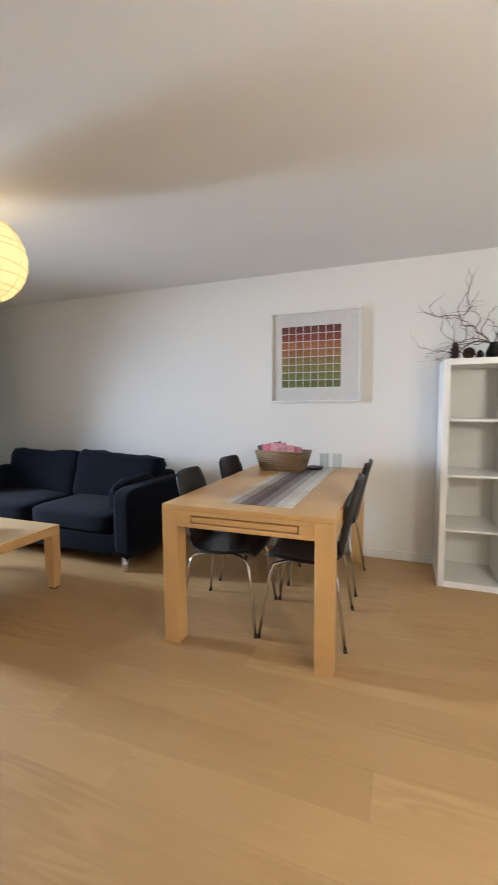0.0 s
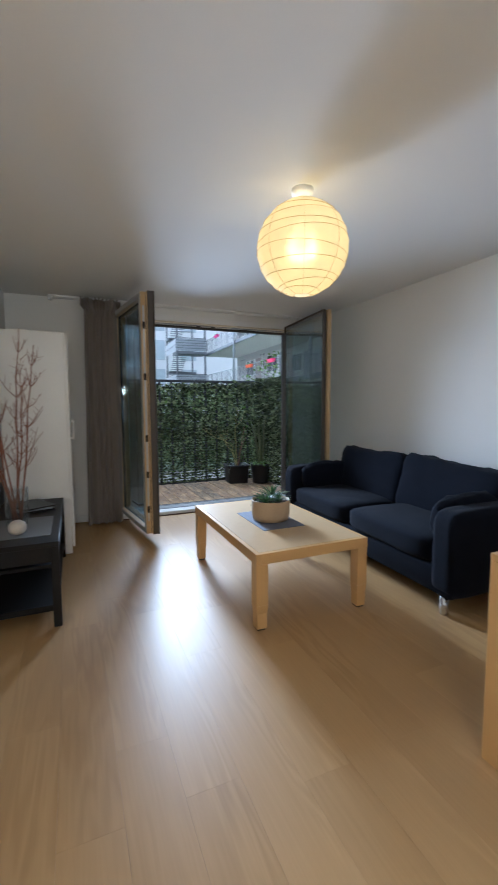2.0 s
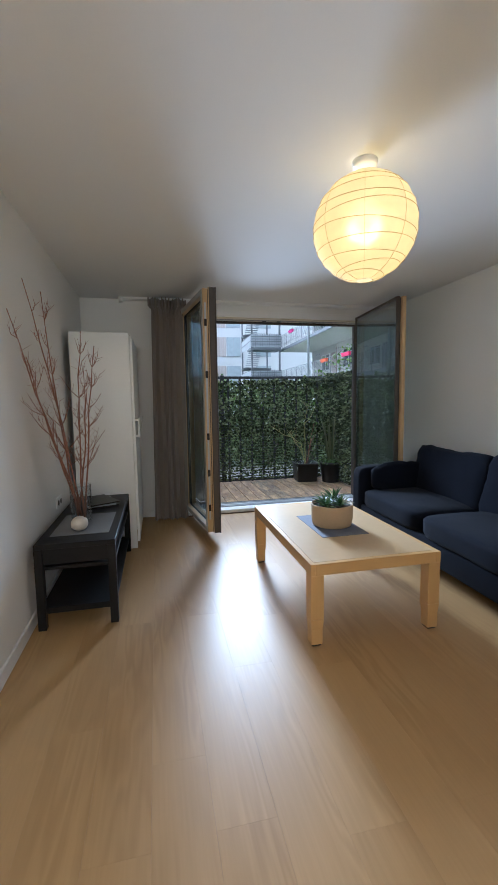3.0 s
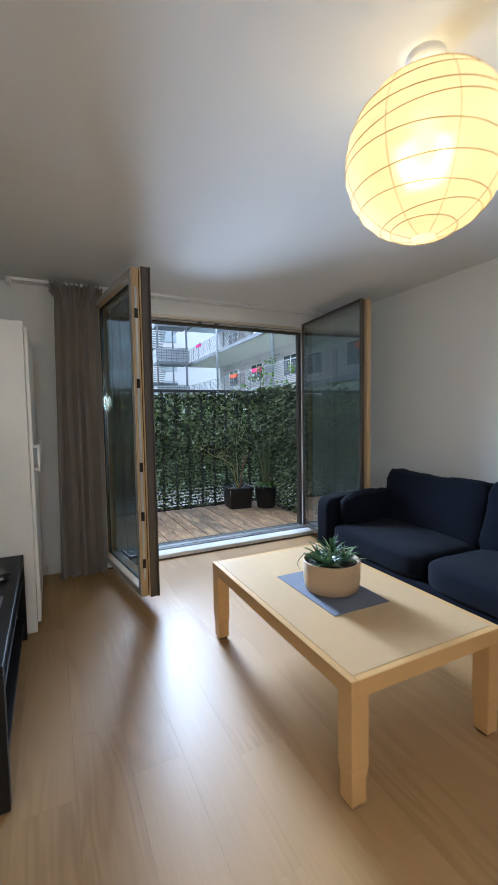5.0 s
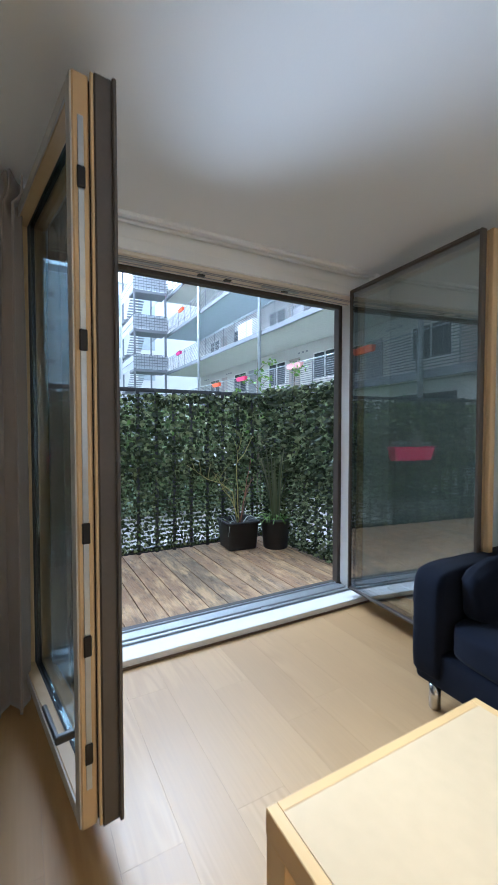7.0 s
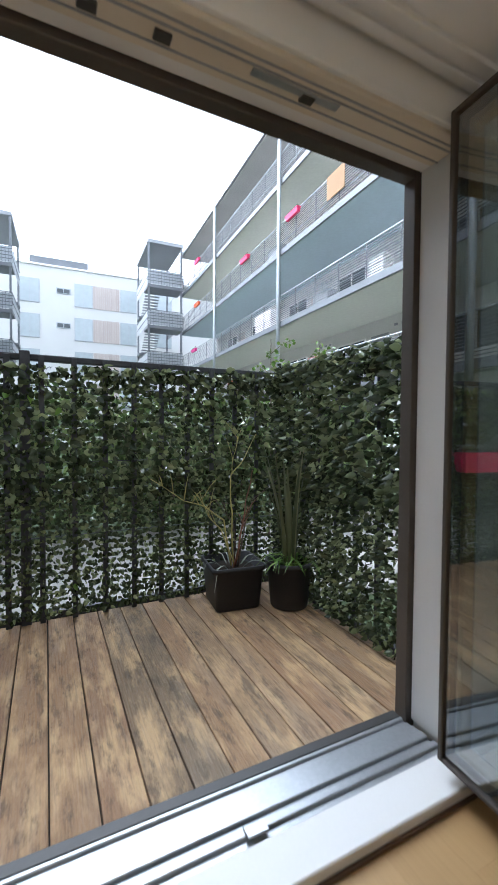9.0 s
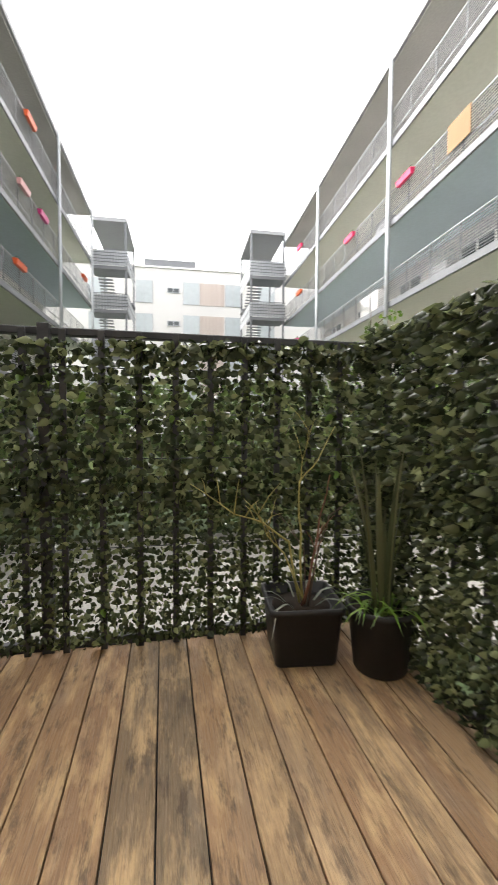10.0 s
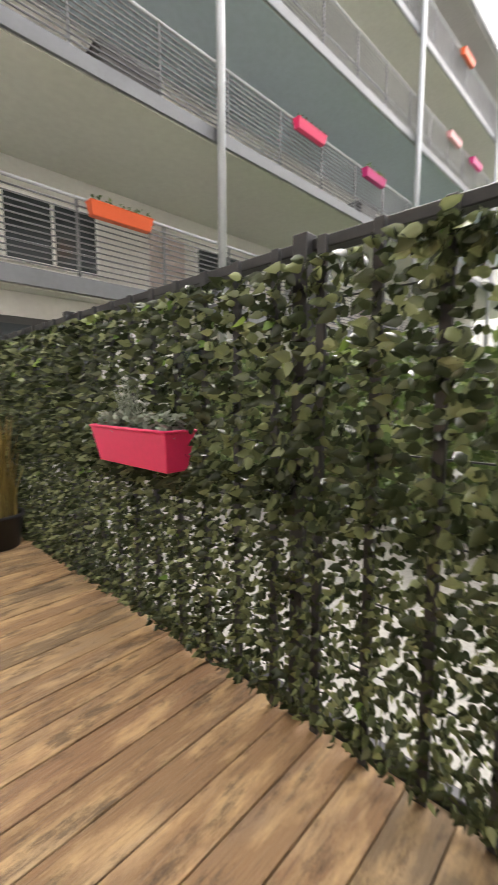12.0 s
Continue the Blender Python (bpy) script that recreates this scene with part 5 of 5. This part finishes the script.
def make_flower_box(m, length, mat, plants, label, group=""):
    """A trough with flared walls, hung by its rim; origin at the back of its rim's middle, length along y, depth to +x."""
    f = thing("flower_box", m, label, "flower box", group)
    bm = bmesh.new()
    def ring(w, d0, d1, z):
        return [bm.verts.new(v) for v in ((d0, -w, z), (d1, -w, z), (d1, w, z), (d0, w, z))]
    L = length / 2
    rs = [ring(L - 0.035, 0.03, 0.145, -0.175), ring(L, 0.01, 0.175, 0), ring(L + 0.006, 0.004, 0.181, 0), ring(L + 0.006, 0.004, 0.181, 0.014), ring(L - 0.008, 0.018, 0.167, 0.014), ring(L - 0.01, 0.02, 0.165, -0.03)]
    for a, b in zip(rs, rs[1:]):
        for k in range(4):
            bm.faces.new((a[k], a[(k + 1) % 4], b[(k + 1) % 4], b[k]))
    bm.faces.new(rs[0][::-1]), bm.faces.new(rs[-1])
    bmesh.ops.bevel(bm, geom=list(bm.edges), offset=0.004, segments=1, affect="EDGES")
    part("trough", finish(bm), mat, f)
    part("soil", box(0.02, 0.165, -L + 0.012, L - 0.012, -0.04, -0.012), SOIL, f, "dark soil")
    part("hook", boxes((-0.03, 0.02, -L * 0.6, -L * 0.6 + 0.02, 0.0, 0.016), (-0.03, 0.02, L * 0.6, L * 0.6 + 0.02, 0.0, 0.016)), FENCE, f, "metal hanging hook")
    rg = np.random.default_rng(int(length * 1000))
    for mat2, n, hh, sz in plants:
        pl = np.stack([rg.uniform(0.03, 0.15, n), rg.uniform(-L + 0.03, L - 0.03, n), rg.uniform(-0.01, hh, n)], -1)
        me = leaves_mesh("planting", pl, turn_rows(rg.uniform(-0.6, 1.2, n), rg.normal(0, 0.6, n), rg.uniform(-3.1, 3.1, n)), rg.uniform(0.6, 1.2, n) * sz)
        me.materials.append(mat2)
        o = new("planting", me)
        o.parent = f
        tagged(o, "low leafy plants", kind="stuff")
    return f


fb = make_flower_box(pose(-7.055, 0.845, 1.02), 0.66, PINK, ((SILVERLEAF, 320, 0.07, 0.05), (SUCC, 60, 0.05, 0.04)), "pink-red plastic flower box with silvery plants on the fence")
bm = bmesh.new()
rgl = random.Random(9)
for k in range(15):
    a, lean, L = rgl.uniform(0, 6.28), rgl.uniform(0.05, 0.55), rgl.uniform(0.14, 0.27)
    base = Vector((0.09 + rgl.uniform(-0.03, 0.03), -0.06 + rgl.uniform(-0.06, 0.06), 0.0))
    way = Vector((lean * math.cos(a), lean * math.sin(a), 1)).normalized()
    tube([base, base + way * L], [0.0022, 0.001], 4, bm)
    for q in range(26):
        f, b2 = 0.15 + 0.85 * q / 26, q * 2.4
        p0 = base + way * (L * f)
        side = Vector((math.cos(b2), math.sin(b2), 0.75)).normalized()
        n2 = 0.042 * (1.15 - 0.55 * f)
        blade([p0, p0 + side * n2 * 0.5, p0 + side * n2], [0.0016, 0.0024, 0.0004], bm)
part("lavender", bm, SILVERLEAF, fb, "bushy sprigs of narrow silvery leaves")


# ---------- courtyard: shrubs, saplings, buildings ----------
def make_shrub(x, y, r, h, seed):
    rg = np.random.default_rng(seed)
    s = thing("shrub", pose(x, y, -0.42), "loose green shrub beyond the fence", "shrub", "shrubs in the courtyard")
    bm = bmesh.new()
    for k in range(9):
        a = k * 0.7
        tube([(0, 0, 0), (0.4 * r * math.cos(a), 0.4 * r * math.sin(a), h * 0.5), (0.8 * r * math.cos(a), 0.8 * r * math.sin(a), h * 0.85)], [0.02, 0.014, 0.005], 5, bm)
    part("branchwork", bm, BARK, s)
    n = 2300
    u = rg.normal(size=(n, 3))
    u /= np.linalg.norm(u, axis=1)[:, None]
    rad = rg.uniform(0.35, 1.0, n) ** 0.5 * (1 + 0.25 * np.sin(u[:, 0] * 5 + seed) * np.cos(u[:, 1] * 4))
    pl = np.stack([u[:, 0] * rad * r, u[:, 1] * rad * r, h * 0.55 + u[:, 2] * rad * h * 0.5], -1)
    pl[:, 2] = np.maximum(pl[:, 2], 0.05)
    me = leaves_mesh("crown", pl, turn_rows(rg.uniform(-3, 3, n), rg.normal(0, 0.8, n), rg.uniform(-3, 3, n)), rg.uniform(0.08, 0.16, n))
    me.materials.append(SHRUB)
    o = new("crown", me)
    o.parent = s


for k in range(10):
    make_shrub(-10.6 - 0.4 * (k % 2), -4.6 + 1.35 * k, 0.95 + 0.15 * (k % 3), 2.12 + 0.12 * (k % 2), 30 + k)


def make_sapling(x, y, h, seed):
    rg = random.Random(seed)
    s = thing("sapling", pose(x, y, -0.42), "thin young tree with sparse yellow-green leaves", "tree", "saplings in the courtyard")
    bm, pl = bmesh.new(), []
    tube([(0, 0, 0), (0.02, 0.01, h * 0.5), (0.05, -0.02, h)], [0.018, 0.012, 0.004], 6, bm)
    for k in range(7):
        f = 0.6 + 0.055 * k
        a, L = k * 2.4, rg.uniform(0.2, 0.45)
        e = Vector((0.03 + L * math.cos(a), L * math.sin(a), h * f + L * 0.6))
        b = Vector((0.03 * f, 0, h * f))
        tube([b, b.lerp(e, 0.5) + Vector((0, 0, 0.03)), e], [0.006, 0.004, 0.002], 5, bm)
        for _ in range(9):
            pl.append(b.lerp(e, rg.uniform(0.45, 1.05)) + Vector((rg.uniform(-0.06, 0.06), rg.uniform(-0.06, 0.06), rg.uniform(-0.05, 0.05))))
    part("trunk", bm, BARK, s)
    n = len(pl)
    g = np.random.default_rng(seed)
    me = leaves_mesh("crown", np.array([list(v) for v in pl]), turn_rows(g.uniform(-2, 1, n), g.normal(0, 0.7, n), g.uniform(-3, 3, n)), g.uniform(0.06, 0.10, n))
    me.materials.append(BRIGHTLEAF)
    o = new("crown", me)
    o.parent = s


make_sapling(-9.3, 4.75, 2.95, 1)
make_sapling(-9.0, 5.35, 2.9, 2)
make_sapling(-9.6, 5.0, 2.7, 3)

YARD = pose(-4.412, 2.11, 0, 0, 0, -2.3)   # courtyard axes: away is -x
FLOORS = (2.75, 5.62, 8.50, 11.32)
ROOF = 14.05


def gallery_building(name, side, wall, s0, s1, columns, label):
    """A four-storey block with open galleries along the courtyard. side: which way is its depth (+1 or -1 in y)."""
    b = thing(name, YARD, label, "apartment building")
    def span(w0, w1):
        return sorted((wall + side * w0, wall + side * w1))
    DEP = 2.8
    part("wall", boxes((-s1, -s0, *span(DEP, DEP + 0.3), -0.42, ROOF)), CREAM, b, "pale rendered wall behind the galleries")
    part("roof", boxes((-s1, -s0, *span(-0.1, 6.0), ROOF, ROOF + 0.22), bevel=0.01), GREYPANEL, b, "flat roof with grey edge")
    part("roof_soffit", boxes((-s1, -s0, *span(0.0, DEP), ROOF - 0.05, ROOF - 0.004)), CONCRETE, b)
    part("upper_panel", boxes((-s1, -s0, *span(DEP - 0.03, DEP - 0.004), FLOORS[3] + 0.05, ROOF - 0.06)), GREYPANEL, b, "grey wall panelling of the top gallery")
    for k, z in enumerate(FLOORS):
        part("gallery_slab", boxes((-s1, -s0, *span(0.02, DEP), z - 0.20, z)), CONCRETE, b)
        part("slab_edge", boxes((-s1, -s0, *span(-0.03, 0.018), z - 0.20, z + 0.02), bevel=0.006), EDGE, b, "grey steel edge beam")
        part("soffit", boxes((-s1, -s0, *span(0.03, DEP - 0.01), z - 0.222, z - 0.204)), SOFFIT_B if k % 2 == 0 and k else SOFFIT_G, b, "painted gallery ceiling")
        part("top_rail", tube([(-s0, wall, z + 1.05), (-s1, wall, z + 1.05)], 0.024, 8), STEEL, b, "bright round handrail")
        for q in range(12):
            part("railing_wire", tube([(-s0, wall, z + 0.09 + 0.078 * q), (-s1, wall, z + 0.09 + 0.078 * q)], 0.012, 4), RAILING, b, "thin horizontal railing bar")
        part("railing_tube", tube([(-s0, wall + side * 0.05, z + 0.34), (-s1, wall + side * 0.05, z + 0.34)], 0.016, 6), STEEL, b)
        n = int((s1 - s0) / 1.36)
        first = None
        for q in range(n + 1):
            at = pose(-(s0 + 1.36 * q), wall + side * 0.012, z)
            if first is None:
                first = part("baluster", box(-0.02, 0.02, -0.012, 0.012, -0.15, 1.04, bevel=0.002), RAILING, b, at=at)
            else:
                again(first, at)
        # doors and windows of the flats behind the gallery
        s = s0 + 1.2
        q = 0
        while s + 4.5 < s1:
            dr = part("door", box(-s - 0.95, -s, *span(DEP - 0.05, DEP - 0.002), z + 0.02, z + 2.08, bevel=0.004), (GREYPANEL, CLADDING)[q % 2], b, "flat entrance door")
            wn_ = part("window", boxes((-s - 3.1, -s - 1.3, *span(DEP - 0.05, DEP - 0.002), z + 0.85, z + 0.91), (-s - 3.1, -s - 1.3, *span(DEP - 0.05, DEP - 0.002), z + 2.04, z + 2.10), (-s - 1.36, -s - 1.3, *span(DEP - 0.05, DEP - 0.002), z + 0.91, z + 2.04), (-s - 3.1, -s - 3.04, *span(DEP - 0.05, DEP - 0.002), z + 0.91, z + 2.04), (-s - 2.23, -s - 2.17, *span(DEP - 0.05, DEP - 0.002), z + 0.91, z + 2.04)), TRIM, b, "white window frame")
            part("pane", boxes((-s - 3.04, -s - 1.36, *span(DEP - 0.03, DEP - 0.003), z + 0.91, z + 2.04)), DARKGLASS, wn_, "dark glass pane")
            if z < 12:
                for e in (0.4, 0.75, 1.1):
                    part("vent", box(-s - 3.75 - e + 0.4, -s - 3.6 - e + 0.4, *span(DEP - 0.03, DEP - 0.002), z + 2.25, z + 2.33), GREYPANEL, b, "small grey wall vent")
            s += 4.3 + 0.4 * (q % 2)
            q += 1
    for s in columns:
        part("column", turned([(0.075, 0), (0.075, ROOF + 0.8)], 12), STEEL, b, "slender round steel column", at=pose(-s, wall - side * 0.11, -0.42))
    part("ground_wall", boxes((-s1, -s0, *span(0.3, 0.5), -0.42, FLOORS[0] - 0.23)), CREAM, b, "pale ground-floor wall")
    s = s0 + 0.8
    while s + 3 < s1:
        wn_ = part("window", box(-s - 2.2, -s, *span(0.27, 0.298), 0.3, 2.2, bevel=0.01), ALU, b, "dark framed ground-floor window")
        part("pane", box(-s - 2.1, -s - 0.1, *span(0.255, 0.268), 0.4, 2.1), DARKGLASS, wn_)
        s += 3.6


gallery_building("gallery_building", 1, 7.75, 1.2, 30.2, (6.7, 14.6, 22.5, 30.1), "grey four-storey block with steel access galleries")
gallery_building("gallery_building", -1, -5.35, 1.2, 28.0, (6.38, 13.8, 20.8, 27.9), "grey four-storey block with steel access galleries")


def stair_tower(w0, w1, s0, s1, top):
    t = thing("stair_tower", YARD, "open steel stair tower with grey roof", "stair tower", "stair towers")
    part("roof", box(-s1, -s0, w0, w1, top - 0.25, top, bevel=0.02), GREYPANEL, t, "flat grey roof slab")
    for s in (s0 + 0.1, s1 - 0.1):
        for w in (w0 + 0.1, w1 - 0.1):
            part("post", box(-s - 0.06, -s + 0.06, w - 0.06, w + 0.06, -0.42, top - 0.25), EDGE, t)
    for z in FLOORS:
        part("landing", box(-s0 - 1.6, -s0, w0, w1, z - 0.22, z, bevel=0.01), EDGE, t)
        part("landing", box(-s1, -s1 + 1.2, w0, w1, z - 1.55, z - 1.35, bevel=0.01), EDGE, t)
        for zz in (1.05, 0.85, 0.65, 0.45, 0.25):
            part("rail_bar", boxes((-s0 - 0.03, -s0, w0, w1, z + zz - 0.02, z + zz + 0.02)), EDGE, t)
        part("infill_mesh", box(-s0 - 0.045, -s0 - 0.032, w0 + 0.05, w1 - 0.05, z + 0.05, z + 1.0), STEEL, t, "pale perforated balustrade sheet")
        for w in (w0 + 0.034, w1 - 0.046):
            part("infill_mesh", box(-s1 + 0.05, -s0 - 0.05, w, w + 0.012, z + 0.05, z + 1.0), STEEL, t, "pale perforated balustrade sheet")
        n = 9
        for q in range(n):
            part("step", box(-s0 - 1.6 - 0.24 * (q + 1), -s0 - 1.6 - 0.24 * q + 0.03, w0 + 0.15, (w0 + w1) / 2 - 0.05, z - 0.15 * (q + 1), z - 0.15 * (q + 1) + 0.045), GREYPANEL, t)
        for q in range(14):
            w = w0 + (w1 - w0) * q / 13
            part("baluster", box(-s0 - 0.02, -s0 - 0.005, w - 0.012, w + 0.012, z, z + 1.03), EDGE, t)
        part("side_rail", boxes((-s1, -s0, w0, w0 + 0.03, z + 1.02, z + 1.07), (-s1, -s0, w1 - 0.03, w1, z + 1.02, z + 1.07), (-s1, -s0, w0, w0 + 0.03, z + 0.5, z + 0.54), (-s1, -s0, w1 - 0.03, w1, z + 0.5, z + 0.54)), EDGE, t)


stair_tower(-5.55, -3.22, 28.8, 33.6, 14.4)
stair_tower(4.95, 7.45, 28.8, 33.6, 14.4)


def end_block():
    e = thing("white_house_block", YARD, "white rendered block closing the courtyard", "apartment building")
    S = 38.0
    part("wall", box(-S - 8, -S, -22, 22, -0.42, 14.65), RENDERW, e)
    part("roof_edge", box(-S - 8.1, -S + 0.12, -22.1, 22.1, 14.65, 14.8, bevel=0.02), TRIM, e)
    part("roof_plant", box(-S - 4, -S - 0.25, -2.95, 1.55, 14.8, 15.5, bevel=0.02), EDGE, e, "grey plant housing on the roof")
    for z in (11.6, 8.72, 5.85, 3.0):
        for w0, w1, a, c, m in ((-3.65, -2.2, 0.0, 1.95, PALEPANE), (-0.95, 0.15, 0.95, 1.42, DARKGLASS), (0.45, 1.9, 0, 1.95, PALEPANE), (4.2, 5.6, 0, 1.95, PALEPANE), (-7.6, -6.0, 0, 1.95, PALEPANE), (7.2, 8.8, 0, 1.95, PALEPANE)):
            wn_ = part("window", box(-S, -S + 0.05, w0, w1, z + a, z + c, bevel=0.01), STEEL, e)
            mid = (w0 + w1) / 2
            part("pane", box(-S + 0.05, -S + 0.06, w0 + 0.07, mid - 0.03, z + a + 0.07, z + c - 0.07), m, wn_)
            part("pane", box(-S + 0.05, -S + 0.06, mid + 0.03, w1 - 0.07, z + a + 0.07, z + c - 0.07), m, wn_)
        bd = part("cladding_board", box(-S, -S + 0.04, -0.07, 0.07, z, z + 1.95), CLADDING, e, at=pose(0, 2.02, 0))
        for q in range(1, 14):
            again(bd, pose(0, 2.02 + 0.155 * q, 0))


end_block()

# flower boxes along the gallery rails
FLOWER = ((SUCC, 50, 0.10, 0.07),)
yellow = ((BRIGHTLEAF, 60, 0.10, 0.07),)
for s, lev, mat, pl, word in ((8.8, 1, PINK, FLOWER, "pink-red"), (11.4, 1, MAGENTA, yellow, "magenta"), (8.7, 0, ORANGE, FLOWER, "orange-red"), (4.5, 0, ORANGE, FLOWER, "orange-red"), (17.2, 3, ORANGE, FLOWER, "orange-red"), (16.4, 2, ROSE, FLOWER, "pale pink"), (18.5, 2, MAGENTA, FLOWER, "magenta"), (15.9, 1, ORANGE, FLOWER, "orange-red"), (25.7, 2, ORANGE, FLOWER, "orange-red")):
    make_flower_box(YARD @ pose(-s, -5.33, FLOORS[lev] + 1.0, 0, 0, 90), 0.95, mat, pl, word + " plastic flower box on the gallery rail", "flower boxes on the galleries")
for s, lev, mat, word in ((13.5, 2, PINK, "pink-red"), (18.1, 2, PINK, "pink-red"), (26.0, 3, PINK, "pink-red"), (26.0, 2, ORANGE, "orange-red"), (26.6, 1, MAGENTA, "magenta"), (19.6, 0, ORANGE, "orange-red"), (16.4, 0, PINK, "pink-red"), (11.7, 0, ROSE, "pale pink")):
    make_flower_box(YARD @ pose(-s, 7.73, FLOORS[lev] + 1.0, 0, 0, -90), 0.95, mat, FLOWER, word + " plastic flower box on the gallery rail", "flower boxes on the galleries")
tagged(part("tan_blanket", box(-0.48, 0.48, -0.012, 0.012, -0.75, 0.03, bevel=0.01), BLANKET, at=YARD @ pose(-10.85, 7.70, FLOORS[2] + 1.06)), "tan blanket hung over the gallery rail", "blanket")


def store_box(s, lev, w, w1, h, mat, word):
    b = thing("storage_box", YARD @ pose(-s, w, FLOORS[lev]), word + " storage box on the gallery floor", "box", "boxes on the galleries")
    part("body", box(-w1, w1, -0.2, 0.2, 0, h, bevel=0.015), mat, b)
    part("lid", box(-w1 - 0.02, w1 + 0.02, -0.22, 0.22, h, h + 0.05, bevel=0.015), mat, b)


store_box(9.3, 1, 8.25, 0.3, 0.7, TRIM, "white")
store_box(12.2, 1, 8.25, 0.45, 0.5, GREYPANEL, "grey")
store_box(17.0, 1, 8.3, 0.8, 0.95, TRIM, "large white")
store_box(16.0, 2, 8.3, 0.5, 0.7, GREYPANEL, "grey")
store_box(12.0, 1, -5.9, 0.4, 0.6, ALU, "dark")
store_box(5.0, 1, -5.9, 0.5, 0.6, ALU, "dark")

# ---------- floor boards, deck boards ----------
def lay_floor():
    cache = {}
    w, gap, full = 0.192, 0.0004, 1.285
    y, row = HALL, 0
    rg = random.Random(12)
    while y < YR - 0.01:
        y2 = min(y + w, YR)
        x = WX + 0.002 - rg.uniform(0.1, 1.1)
        if y2 <= YL:
            x = max(x, -1.2)
        while x < XB:
            a, b = max(x, (WX + 0.002) if y2 > YL - 0.001 else -1.19), min(x + full, XB)
            if b - a > 0.02:
                key = (round(b - a, 3), round(y2 - y, 3))
                at = pose((a + b) / 2, (y + y2) / 2, 0)
                if key in cache:
                    again(cache[key], at)
                else:
                    L, W = key[0] / 2 - gap / 2, key[1] / 2 - gap / 2
                    cache[key] = part("board", box(-L, L, -W, W, -0.012, 0), OAK, floor, at=at)
            x += full
        y, row = y2, row + 1


lay_floor()


def lay_deck():
    w, gap = 0.155, 0.006
    x0, x1 = FX - 0.02, OUT - 0.012
    rg = random.Random(2)
    y = 2.46 - 46 * w
    first = None
    while y < RY + 0.05:
        at = pose((x0 + x1) / 2, y + w / 2, DZ + rg.uniform(-0.0015, 0.0015), 0, 0, rg.uniform(-0.05, 0.05))
        if first is None:
            first = part("deck_board", box(-(x1 - x0) / 2, (x1 - x0) / 2, -w / 2 + gap / 2, w / 2 - gap / 2, -0.026, 0, bevel=0.002), DECK, deck, at=at)
        else:
            again(first, at)
        y += w


lay_deck()
